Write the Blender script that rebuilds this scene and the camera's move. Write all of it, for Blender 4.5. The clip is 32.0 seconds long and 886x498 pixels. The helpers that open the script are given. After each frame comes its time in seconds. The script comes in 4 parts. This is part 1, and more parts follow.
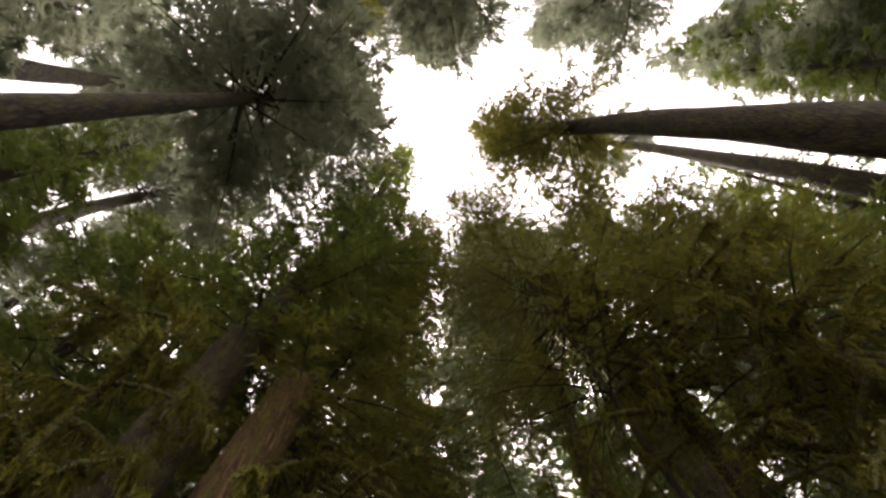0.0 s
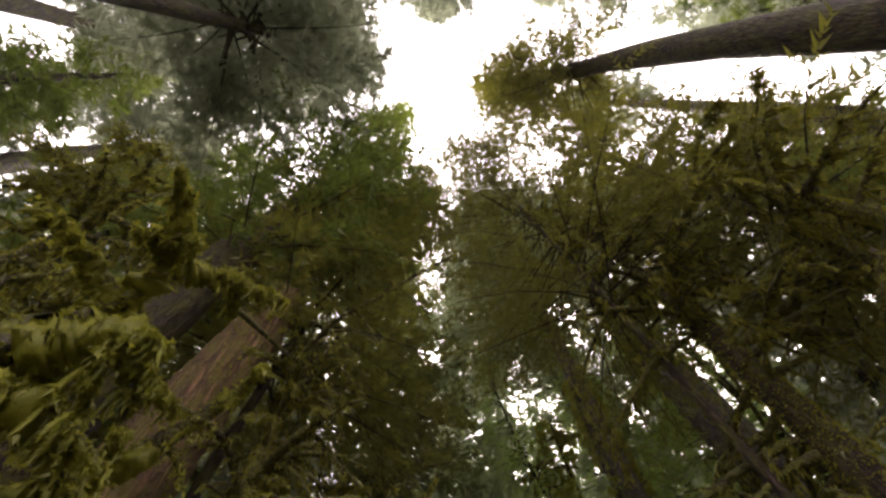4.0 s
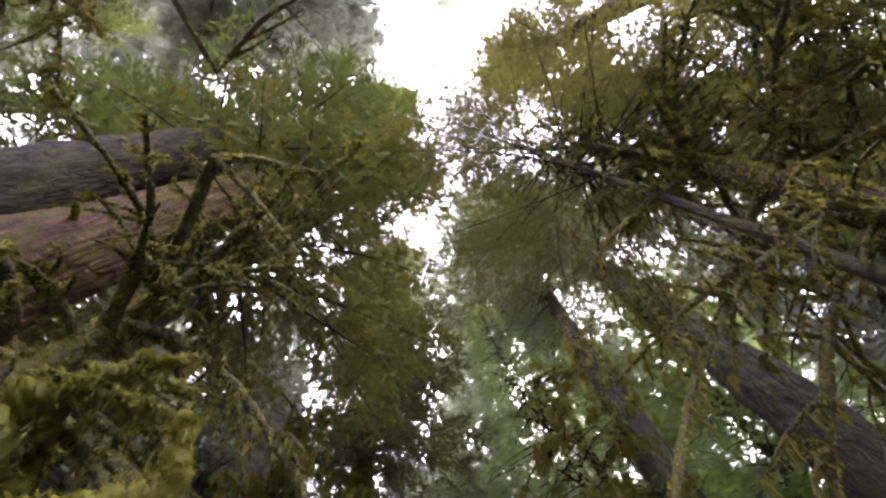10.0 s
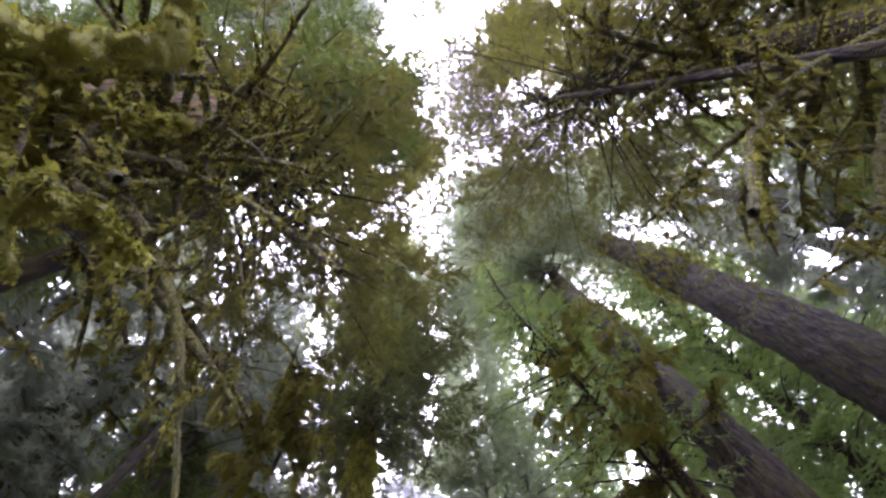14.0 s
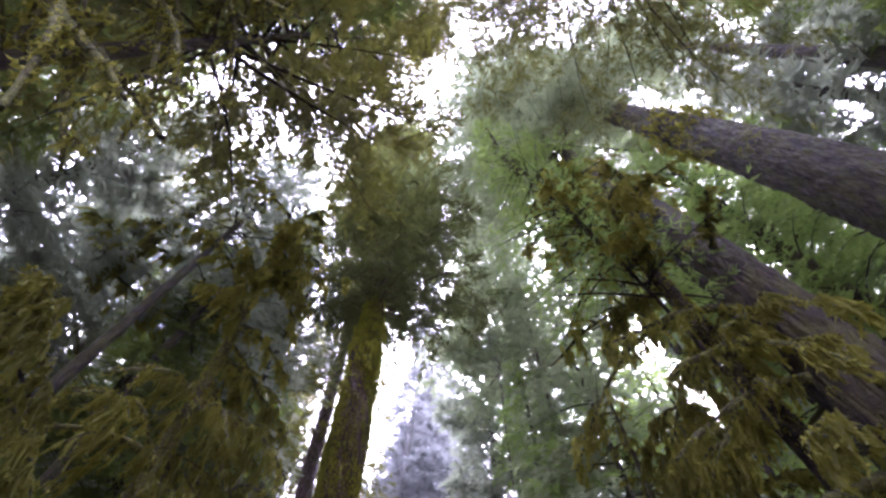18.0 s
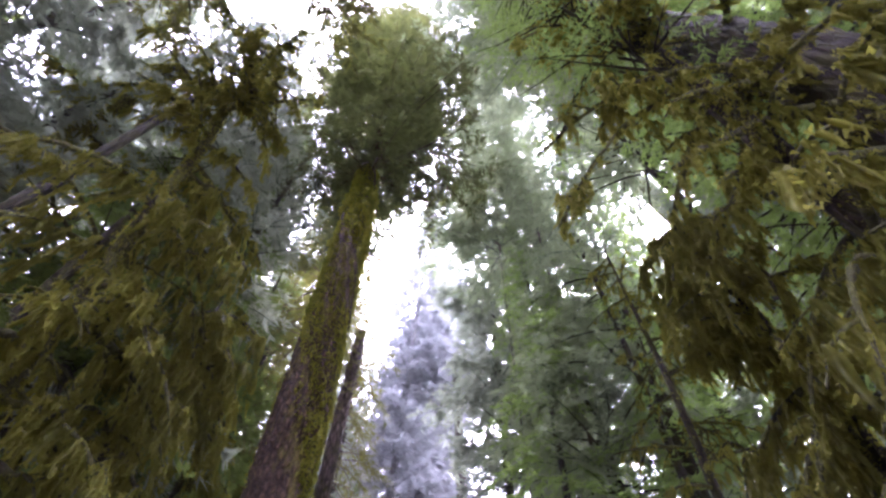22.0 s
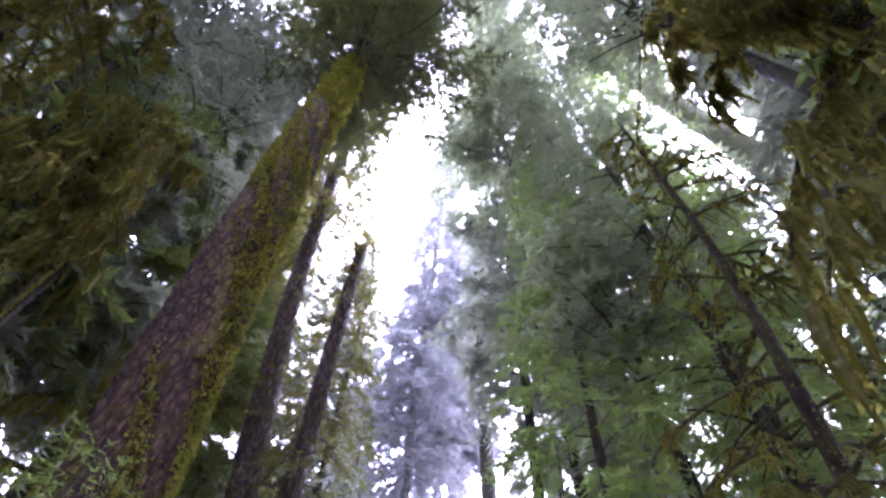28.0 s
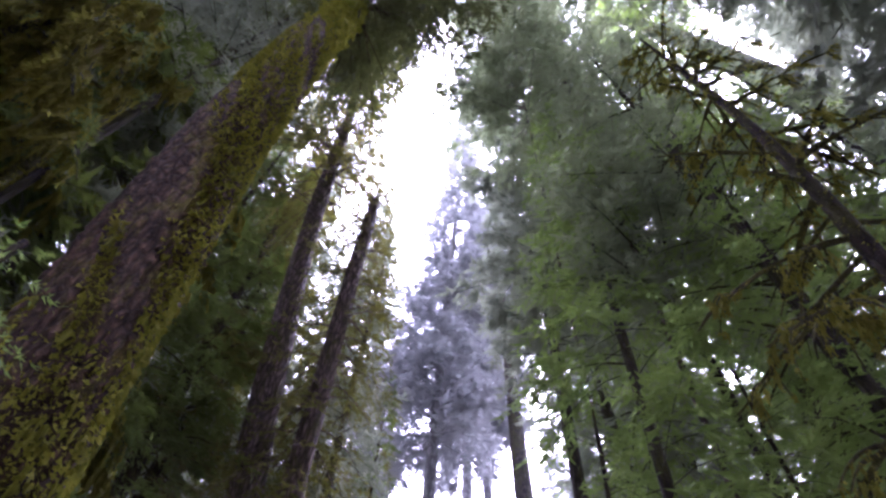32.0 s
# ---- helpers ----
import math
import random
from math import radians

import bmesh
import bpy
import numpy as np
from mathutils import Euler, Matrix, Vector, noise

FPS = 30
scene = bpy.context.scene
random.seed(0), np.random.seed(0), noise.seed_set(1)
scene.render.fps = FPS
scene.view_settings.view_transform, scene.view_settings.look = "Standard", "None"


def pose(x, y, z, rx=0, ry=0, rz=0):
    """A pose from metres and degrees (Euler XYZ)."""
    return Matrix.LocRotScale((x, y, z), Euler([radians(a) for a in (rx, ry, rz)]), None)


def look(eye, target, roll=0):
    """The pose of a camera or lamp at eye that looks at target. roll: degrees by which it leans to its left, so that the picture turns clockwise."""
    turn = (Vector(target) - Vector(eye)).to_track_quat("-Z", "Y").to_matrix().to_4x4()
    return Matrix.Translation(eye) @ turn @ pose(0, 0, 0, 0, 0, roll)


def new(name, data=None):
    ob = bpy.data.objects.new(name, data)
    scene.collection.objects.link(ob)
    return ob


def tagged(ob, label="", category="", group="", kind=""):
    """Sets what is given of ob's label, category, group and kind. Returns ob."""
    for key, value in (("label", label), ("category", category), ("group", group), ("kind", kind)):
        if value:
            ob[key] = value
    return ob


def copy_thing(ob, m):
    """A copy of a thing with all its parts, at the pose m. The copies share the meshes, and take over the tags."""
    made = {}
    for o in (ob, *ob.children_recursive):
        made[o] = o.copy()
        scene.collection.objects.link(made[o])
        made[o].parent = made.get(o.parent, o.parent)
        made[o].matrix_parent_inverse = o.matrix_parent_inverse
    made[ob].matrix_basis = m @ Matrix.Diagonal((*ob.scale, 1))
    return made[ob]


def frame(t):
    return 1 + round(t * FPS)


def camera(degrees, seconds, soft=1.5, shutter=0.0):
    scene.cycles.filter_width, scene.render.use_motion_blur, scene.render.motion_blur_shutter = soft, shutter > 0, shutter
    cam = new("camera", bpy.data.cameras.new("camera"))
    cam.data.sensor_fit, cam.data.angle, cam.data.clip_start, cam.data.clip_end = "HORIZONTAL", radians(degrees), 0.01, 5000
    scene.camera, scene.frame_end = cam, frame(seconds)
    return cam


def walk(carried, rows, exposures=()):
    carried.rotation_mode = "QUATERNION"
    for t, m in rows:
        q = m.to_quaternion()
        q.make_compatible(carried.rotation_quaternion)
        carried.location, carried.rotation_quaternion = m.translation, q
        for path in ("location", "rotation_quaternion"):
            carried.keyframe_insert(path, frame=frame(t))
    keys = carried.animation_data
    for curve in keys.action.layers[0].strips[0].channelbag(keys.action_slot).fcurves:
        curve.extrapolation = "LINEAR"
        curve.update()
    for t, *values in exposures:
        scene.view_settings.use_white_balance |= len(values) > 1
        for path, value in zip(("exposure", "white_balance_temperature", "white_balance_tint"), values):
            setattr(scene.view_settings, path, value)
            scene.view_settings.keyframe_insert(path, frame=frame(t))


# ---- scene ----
cam = camera(77.48, 32.0, soft=2.7)
PATH = [
    (0, -0.000, -0.000, 1.604, 163.32, 3.13, -0.00),
    (0.5, -0.024, 0.367, 1.606, 163.27, 3.12, -0.04),
    (1, -0.035, 0.732, 1.607, 162.85, 3.12, -0.12),
    (1.5, -0.024, 1.093, 1.605, 162.27, 3.24, -0.62),
    (2, 0.009, 1.459, 1.601, 161.60, 3.25, -0.80),
    (2.5, 0.064, 1.833, 1.596, 161.65, 3.38, -0.91),
    (3, 0.133, 2.219, 1.594, 161.79, 2.95, -0.56),
    (3.5, 0.221, 2.614, 1.593, 161.96, 2.73, -0.45),
    (5.5, 1.007, 4.342, 1.606, 163.17, 2.08, 1.48),
    (6, 1.083, 4.808, 1.607, 163.41, 1.54, 0.17),
    (6.5, 1.146, 5.290, 1.607, 163.67, 1.58, -0.98),
    (7, 1.209, 5.788, 1.607, 164.08, 1.61, -1.67),
    (7.5, 1.284, 6.283, 1.606, 164.67, 1.52, -1.73),
    (8, 1.362, 6.757, 1.603, 165.30, 1.54, -1.55),
    (8.5, 1.423, 7.203, 1.599, 165.70, 1.17, -1.11),
    (9, 1.455, 7.654, 1.593, 165.99, 1.24, -1.01),
    (9.5, 1.463, 8.111, 1.588, 166.34, 1.27, -0.88),
    (10, 1.437, 8.569, 1.586, 166.51, 1.32, -0.55),
    (10.5, 1.386, 9.010, 1.586, 166.89, 1.17, 0.02),
    (11, 1.314, 9.423, 1.587, 166.85, 1.01, 0.27),
    (11.5, 1.250, 9.801, 1.590, 167.17, 1.06, 0.20),
    (12, 1.213, 10.170, 1.596, 167.45, 1.11, 0.16),
    (12.5, 1.191, 10.531, 1.602, 167.79, 1.38, 0.14),
    (13, 1.165, 10.888, 1.607, 168.14, 1.64, -0.09),
    (13.5, 1.138, 11.236, 1.608, 168.42, 1.41, -0.03),
    (14, 1.128, 11.573, 1.608, 168.25, 1.66, -0.24),
    (14.5, 1.151, 11.901, 1.607, 168.18, 1.70, -0.25),
    (16.5, 1.889, 13.005, 1.603, 164.83, 0.21, 1.28),
    (17, 1.985, 13.306, 1.602, 163.34, -0.09, 1.90),
    (17.5, 2.061, 13.593, 1.601, 161.31, -0.13, 1.84),
    (18, 2.116, 13.870, 1.599, 159.11, -0.15, 1.87),
    (18.5, 2.153, 14.172, 1.594, 157.22, -0.16, 2.47),
    (19, 2.179, 14.512, 1.590, 155.67, -0.46, 3.30),
    (19.5, 2.214, 14.888, 1.586, 154.22, -0.45, 3.31),
    (20, 2.263, 15.296, 1.584, 152.62, -0.60, 3.30),
    (20.5, 2.335, 15.725, 1.583, 151.32, -0.55, 3.23),
    (21, 2.433, 16.161, 1.588, 151.01, -0.35, 3.31),
    (21.5, 2.553, 16.606, 1.595, 151.03, -0.14, 3.29),
    (22, 2.679, 17.064, 1.602, 150.93, -0.51, 3.17),
    (22.5, 2.811, 17.531, 1.606, 150.83, -0.61, 3.12),
    (23, 2.955, 18.002, 1.608, 150.52, -0.79, 2.93),
    (23.5, 3.106, 18.478, 1.607, 150.25, -0.79, 3.07),
    (24, 3.248, 18.945, 1.606, 150.37, -0.51, 3.89),
    (24.5, 3.360, 19.394, 1.607, 150.43, -0.84, 4.81),
    (25, 3.442, 19.829, 1.607, 150.32, -1.14, 5.11),
    (25.5, 3.512, 20.262, 1.606, 150.00, -1.15, 5.42),
    (27.5, 3.699, 22.155, 1.605, 149.54, -1.54, 7.13),
    (28, 3.726, 22.569, 1.608, 149.57, -1.70, 7.26),
    (28.5, 3.742, 22.965, 1.612, 149.24, -1.95, 7.20),
    (29, 3.763, 23.357, 1.617, 148.63, -2.03, 7.06),
    (29.5, 3.793, 23.739, 1.620, 148.56, -1.96, 7.32),
    (30, 3.813, 24.096, 1.617, 148.79, -1.81, 8.78),
    (30.5, 3.800, 24.412, 1.606, 148.94, -1.88, 10.10),
    (31, 3.763, 24.720, 1.593, 148.92, -1.97, 10.61),
    (31.5, 3.697, 25.035, 1.580, 148.84, -2.01, 10.58),
    (32, 3.614, 25.357, 1.568, 148.80, -2.46, 10.64),
]
walk(cam, [(r[0], pose(*r[1:])) for r in PATH],
     exposures=[(0, 1.55, 7500, 23), (3.5, 2.08, 7350, 24), (6, 2.58, 7000, 28), (12, 3.58, 5700, 43), (18, 3.82, 5500, 43), (24, 4.28, 5450, 46), (28, 4.05, 5250, 49), (32, 3.52, 5350, 47)])

# ---- sky and light: a wet, overcast day ----
world = bpy.data.worlds.new("overcast_sky")
scene.world = world
world.use_nodes = True
wn, wl = world.node_tree.nodes, world.node_tree.links
wn.clear()
sky = wn.new("ShaderNodeTexSky")
sky.sky_type = "NISHITA"
sky.sun_disc = False
sky.sun_elevation, sky.sun_rotation = radians(58), radians(20)
sky.air_density, sky.dust_density, sky.ozone_density = 0.6, 6.0, 0.6
hue = wn.new("ShaderNodeHueSaturation")
hue.inputs["Saturation"].default_value = 0.15
hue.inputs["Value"].default_value = 1.0
cloud = wn.new("ShaderNodeMixRGB")
cloud.inputs["Fac"].default_value = 0.6
cloud.inputs["Color2"].default_value = (10.5, 10.7, 11.3, 1)
back = wn.new("ShaderNodeBackground")
back.inputs["Strength"].default_value = 0.15
wout = wn.new("ShaderNodeOutputWorld")
wl.new(sky.outputs["Color"], hue.inputs["Color"])
wl.new(hue.outputs["Color"], cloud.inputs["Color1"])
wl.new(cloud.outputs["Color"], back.inputs["Color"])
wl.new(back.outputs["Background"], wout.inputs["Surface"])
sun = new("sun", bpy.data.lights.new("sun", "SUN"))
sun.data.energy, sun.data.angle, sun.data.color = 0.9, radians(25), (1.0, 0.97, 0.93)
sun.matrix_world = look((20 * math.sin(radians(20)), 20 * math.cos(radians(20)), 32), (0, 0, 0))


# ---- materials ----
def nodes_of(name):
    m = bpy.data.materials.new(name)
    m.use_nodes = True
    n, l = m.node_tree.nodes, m.node_tree.links
    n.clear()
    return m, n, l, n.new("ShaderNodeOutputMaterial")


def ramp(n, stops):
    r = n.new("ShaderNodeValToRGB")
    while len(r.color_ramp.elements) < len(stops):
        r.color_ramp.elements.new(0.5)
    for e, (p, c) in zip(r.color_ramp.elements, stops):
        e.position, e.color = p, (*c, 1)
    return r


def leaf_material(name, dark, light, glow, through_part, gloss=0.08, relief=0.0):
    """Thin leaves: diffuse on both sides, light shining through, colour varied leaf by leaf and in patches."""
    m, n, l, out = nodes_of(name)
    geo = n.new("ShaderNodeNewGeometry")
    info = n.new("ShaderNodeObjectInfo")
    tex = n.new("ShaderNodeTexCoord")
    noise_t = n.new("ShaderNodeTexNoise")
    noise_t.inputs["Scale"].default_value, noise_t.inputs["Detail"].default_value = 0.6, 4
    l.new(tex.outputs["Object"], noise_t.inputs["Vector"])
    mix1 = n.new("ShaderNodeMath")
    mix1.operation = "MULTIPLY_ADD"
    mix1.inputs[1].default_value = 0.3
    l.new(geo.outputs["Random Per Island"], mix1.inputs[0])
    grain = n.new("ShaderNodeTexNoise")
    grain.inputs["Scale"].default_value, grain.inputs["Detail"].default_value = 14, 3
    l.new(tex.outputs["Object"], grain.inputs["Vector"])
    both = n.new("ShaderNodeMath")
    both.operation = "MULTIPLY_ADD"
    both.inputs[1].default_value = 0.7
    l.new(grain.outputs["Fac"], both.inputs[0])
    both.inputs[2].default_value = -0.35
    total = n.new("ShaderNodeMath")
    half = n.new("ShaderNodeMath")
    half.operation = "MULTIPLY_ADD"
    half.inputs[1].default_value, half.inputs[2].default_value = 0.9, -0.2
    l.new(noise_t.outputs["Fac"], half.inputs[0])
    l.new(half.outputs[0], total.inputs[0])
    l.new(both.outputs[0], total.inputs[1])
    l.new(total.outputs[0], mix1.inputs[2])
    r = ramp(n, [(0.1, dark), (0.75, light)])
    l.new(mix1.outputs[0], r.inputs["Fac"])
    tone = n.new("ShaderNodeHueSaturation")
    sat = n.new("ShaderNodeMapRange")
    sat.inputs["To Min"].default_value, sat.inputs["To Max"].default_value = 0.8, 1.15
    l.new(info.outputs["Random"], sat.inputs["Value"])
    l.new(sat.outputs["Result"], tone.inputs["Value"])
    l.new(r.outputs["Color"], tone.inputs["Color"])
    dif = n.new("ShaderNodeBsdfDiffuse")
    l.new(tone.outputs["Color"], dif.inputs["Color"])
    tra = n.new("ShaderNodeBsdfTranslucent")
    if relief:
        pile = n.new("ShaderNodeTexNoise")
        pile.inputs["Scale"].default_value, pile.inputs["Detail"].default_value = 55, 4
        l.new(tex.outputs["Object"], pile.inputs["Vector"])
        bump = n.new("ShaderNodeBump")
        bump.inputs["Strength"].default_value, bump.inputs["Distance"].default_value = relief, 0.04
        l.new(pile.outputs["Fac"], bump.inputs["Height"])
        l.new(bump.outputs["Normal"], dif.inputs["Normal"])
    tint = n.new("ShaderNodeMixRGB")
    tint.inputs["Fac"].default_value = 0.6
    tint.inputs["Color2"].default_value = (*glow, 1)
    l.new(tone.outputs["Color"], tint.inputs["Color1"])
    l.new(tint.outputs["Color"], tra.inputs["Color"])
    ms = n.new("ShaderNodeMixShader")
    ms.inputs["Fac"].default_value = through_part
    l.new(dif.outputs[0], ms.inputs[1])
    l.new(tra.outputs[0], ms.inputs[2])
    glo = n.new("ShaderNodeBsdfGlossy")
    glo.inputs["Roughness"].default_value = 0.45
    glo.inputs["Color"].default_value = (0.5, 0.5, 0.5, 1)
    ms2 = n.new("ShaderNodeMixShader")
    ms2.inputs["Fac"].default_value = gloss
    l.new(ms.outputs[0], ms2.inputs[1])
    l.new(glo.outputs[0], ms2.inputs[2])
    l.new(ms2.outputs[0], out.inputs["Surface"])
    return m


def bark_material(name, dark, mid, light, moss, moss_amount, rough=0.75, bump=0.5, stretch=0.18):
    """Wet furrowed bark with streaks along the stem and moss in patches."""
    m, n, l, out = nodes_of(name)
    tex = n.new("ShaderNodeTexCoord")
    mp = n.new("ShaderNodeMapping")
    mp.inputs["Scale"].default_value = (1, 1, stretch)
    l.new(tex.outputs["Object"], mp.inputs["Vector"])
    furrow = n.new("ShaderNodeTexNoise")
    furrow.inputs["Scale"].default_value, furrow.inputs["Detail"].default_value, furrow.inputs["Roughness"].default_value = 9, 6, 0.65
    l.new(mp.outputs["Vector"], furrow.inputs["Vector"])
    crack = n.new("ShaderNodeTexVoronoi")
    crack.feature = "DISTANCE_TO_EDGE"
    crack.inputs["Scale"].default_value = 7
    l.new(mp.outputs["Vector"], crack.inputs["Vector"])
    r = ramp(n, [(0.3, dark), (0.52, mid), (0.72, light)])
    l.new(furrow.outputs["Fac"], r.inputs["Fac"])
    edge = ramp(n, [(0.0, (0.12, 0.12, 0.12)), (0.3, (1, 1, 1))])
    l.new(crack.outputs["Distance"], edge.inputs["Fac"])
    mul = n.new("ShaderNodeMixRGB")
    mul.blend_type = "MULTIPLY"
    mul.inputs["Fac"].default_value = 0.8
    l.new(r.outputs["Color"], mul.inputs["Color1"])
    l.new(edge.outputs["Color"], mul.inputs["Color2"])
    patch = n.new("ShaderNodeTexNoise")
    patch.inputs["Scale"].default_value, patch.inputs["Detail"].default_value, patch.inputs["Roughness"].default_value = 2.6, 8, 0.72
    mp2 = n.new("ShaderNodeMapping")
    mp2.inputs["Scale"].default_value = (1, 1, 0.4)
    l.new(tex.outputs["Object"], mp2.inputs["Vector"])
    l.new(mp2.outputs["Vector"], patch.inputs["Vector"])
    cover = ramp(n, [(0.64 - 0.3 * moss_amount - 0.07, (0, 0, 0)), (0.64 - 0.3 * moss_amount + 0.15, (1, 1, 1))])
    l.new(patch.outputs["Fac"], cover.inputs["Fac"])
    fuzz = n.new("ShaderNodeTexNoise")
    fuzz.inputs["Scale"].default_value, fuzz.inputs["Detail"].default_value = 28, 5
    l.new(tex.outputs["Object"], fuzz.inputs["Vector"])
    mr = ramp(n, [(0.3, tuple(0.35 * c for c in moss)), (0.7, moss)])
    l.new(fuzz.outputs["Fac"], mr.inputs["Fac"])
    mx = n.new("ShaderNodeMixRGB")
    l.new(cover.outputs["Color"], mx.inputs["Fac"])
    l.new(mul.outputs["Color"], mx.inputs["Color1"])
    l.new(mr.outputs["Color"], mx.inputs["Color2"])
    b = n.new("ShaderNodeBsdfPrincipled")
    b.inputs["Roughness"].default_value = rough
    b.inputs["Specular IOR Level"].default_value = 0.22
    l.new(mx.outputs["Color"], b.inputs["Base Color"])
    addh = n.new("ShaderNodeMath")
    l.new(edge.outputs["Color"], addh.inputs[0])
    l.new(fuzz.outputs["Fac"], addh.inputs[1])
    bp = n.new("ShaderNodeBump")
    bp.inputs["Strength"].default_value, bp.inputs["Distance"].default_value = bump, 0.05
    l.new(addh.outputs[0], bp.inputs["Height"])
    l.new(bp.outputs["Normal"], b.inputs["Normal"])
    l.new(b.outputs[0], out.inputs["Surface"])
    return m


NEEDLE = leaf_material("conifer_needles", (0.040, 0.062, 0.012), (0.110, 0.150, 0.030), (0.20, 0.26, 0.04), 0.5)
NEEDLE_OLIVE = leaf_material("olive_needles", (0.050, 0.055, 0.010), (0.130, 0.130, 0.025), (0.23, 0.22, 0.03), 0.5)
NEEDLE_DEEP = leaf_material("deep_green_needles", (0.038, 0.050, 0.012), (0.098, 0.116, 0.029), (0.14, 0.155, 0.035), 0.5)
NEEDLE_FRESH = leaf_material("fresh_green_needles", (0.068, 0.108, 0.022), (0.185, 0.262, 0.056), (0.33, 0.46, 0.095), 0.6)
# haze over high and distant crowns mixed into the needle colour
NEEDLE_HAZE_GREY = leaf_material("haze_grey_green_needles", (0.100, 0.120, 0.076), (0.215, 0.243, 0.158), (0.33, 0.37, 0.245), 0.55)
# green lifted towards grey, so that the colour holds a thin haze
NEEDLE_HAZE_GREEN = leaf_material("haze_soft_green_needles", (0.092, 0.118, 0.060), (0.21, 0.255, 0.13), (0.35, 0.41, 0.21), 0.55)
# far fog painted in: needles paled for the trees deepest in the mist
NEEDLE_HAZE_PALE = leaf_material("haze_pale_needles", (0.118, 0.126, 0.120), (0.220, 0.232, 0.220), (0.33, 0.34, 0.338), 0.52)
MOSS = leaf_material("hanging_moss", (0.048, 0.052, 0.010), (0.245, 0.235, 0.036), (0.43, 0.40, 0.058), 0.52, 0.02, 0.9)
MOSS_GREEN = leaf_material("bright_moss", (0.10, 0.11, 0.012), (0.29, 0.28, 0.032), (0.38, 0.37, 0.04), 0.35, 0.03, 0.9)
BARK = bark_material("wet_brown_bark", (0.009, 0.005, 0.004), (0.036, 0.021, 0.016), (0.085, 0.054, 0.043), (0.075, 0.070, 0.012), 0.5, bump=1.0)
BARK_GREY = bark_material("grey_brown_bark", (0.012, 0.008, 0.007), (0.050, 0.037, 0.033), (0.120, 0.096, 0.088), (0.080, 0.076, 0.015), 0.5, bump=1.0)
BARK_RED = bark_material("rotting_red_wood", (0.030, 0.012, 0.007), (0.11, 0.052, 0.028), (0.26, 0.150, 0.090), (0.12, 0.10, 0.018), 0.55, stretch=0.08, bump=0.9)
# smooth brown bark, its colour lightened to put haze on farther trunks
BARK_SMOOTH_HAZE = bark_material("smooth_hazy_brown_bark", (0.055, 0.038, 0.036), (0.17, 0.122, 0.114), (0.29, 0.225, 0.18), (0.09, 0.085, 0.02), 0.3, bump=0.8)
BARK_MOSSY = bark_material("moss_grown_bark", (0.016, 0.009, 0.006), (0.075, 0.043, 0.028), (0.19, 0.118, 0.075), (0.18, 0.155, 0.018), 0.28, bump=1.0, stretch=0.45)
BARK_GREEN = bark_material("green_mossy_bark", (0.018, 0.014, 0.009), (0.055, 0.047, 0.028), (0.11, 0.095, 0.055), (0.125, 0.145, 0.030), 0.85)
# far trunks paled likewise, with the fog in the bark colour
BARK_HAZE_PALE = bark_material("haze_pale_bark", (0.15, 0.145, 0.15), (0.24, 0.23, 0.235), (0.33, 0.32, 0.33), (0.2, 0.21, 0.17), 0.2)
LIMB_MOSSY = bark_material("moss_coated_limb", (0.025, 0.018, 0.012), (0.06, 0.045, 0.028), (0.075, 0.060, 0.037), (0.115, 0.113, 0.019), 0.75, bump=0.9, stretch=0.6)


def soil_material():
    m, n, l, out = nodes_of("forest_floor")
    tex = n.new("ShaderNodeTexCoord")
    a = n.new("ShaderNodeTexNoise")
    a.inputs["Scale"].default_value, a.inputs["Detail"].default_value = 0.5, 9
    l.new(tex.outputs["Object"], a.inputs["Vector"])
    r = ramp(n, [(0.35, (0.035, 0.024, 0.015)), (0.5, (0.07, 0.055, 0.025)), (0.65, (0.07, 0.09, 0.02))])
    l.new(a.outputs["Fac"], r.inputs["Fac"])
    b = n.new("ShaderNodeBsdfPrincipled")
    b.inputs["Roughness"].default_value = 0.9
    l.new(r.outputs["Color"], b.inputs["Base Color"])
    f = n.new("ShaderNodeTexNoise")
    f.inputs["Scale"].default_value, f.inputs["Detail"].default_value = 20, 6
    l.new(tex.outputs["Object"], f.inputs["Vector"])
    bp = n.new("ShaderNodeBump")
    bp.inputs["Strength"].default_value = 0.6
    l.new(f.outputs["Fac"], bp.inputs["Height"])
    l.new(bp.outputs["Normal"], b.inputs["Normal"])
    l.new(b.outputs[0], out.inputs["Surface"])
    return m


SOIL = soil_material()


# ---- mesh helpers ----
def quad_mesh(name, V, Q, mat, smooth=False):
    """A mesh of faces with three or four corners each."""
    V = np.asarray(V, np.float32).reshape(-1, 3)
    Q = np.asarray(Q, np.int32)
    me = bpy.data.meshes.new(name)
    me.vertices.add(len(V))
    me.vertices.foreach_set("co", V.ravel())
    me.loops.add(Q.size)
    me.loops.foreach_set("vertex_index", Q.ravel())
    me.polygons.add(len(Q))
    me.polygons.foreach_set("loop_start", np.arange(0, Q.size, Q.shape[1], dtype=np.int32))
    if smooth:
        me.polygons.foreach_set("use_smooth", np.ones(len(Q), bool))
    me.update(calc_edges=True)
    me.materials.append(mat)
    return me


def part(name, VQ, mat, parent, label="", smooth=False, kind=""):
    ob = new(name, quad_mesh(name, VQ[0], VQ[1], mat, smooth))
    ob.parent = parent
    return tagged(ob, label=label, kind=kind)


def join(pieces):
    Vs, Qs, k = [], [], 0
    for V, Q in pieces:
        Vs.append(np.reshape(V, (-1, 3)))
        Qs.append(np.asarray(Q) + k)
        k += len(Vs[-1])
    return np.concatenate(Vs), np.concatenate(Qs)


def unit(a):
    return a / np.maximum(np.linalg.norm(a, axis=-1, keepdims=True), 1e-9)


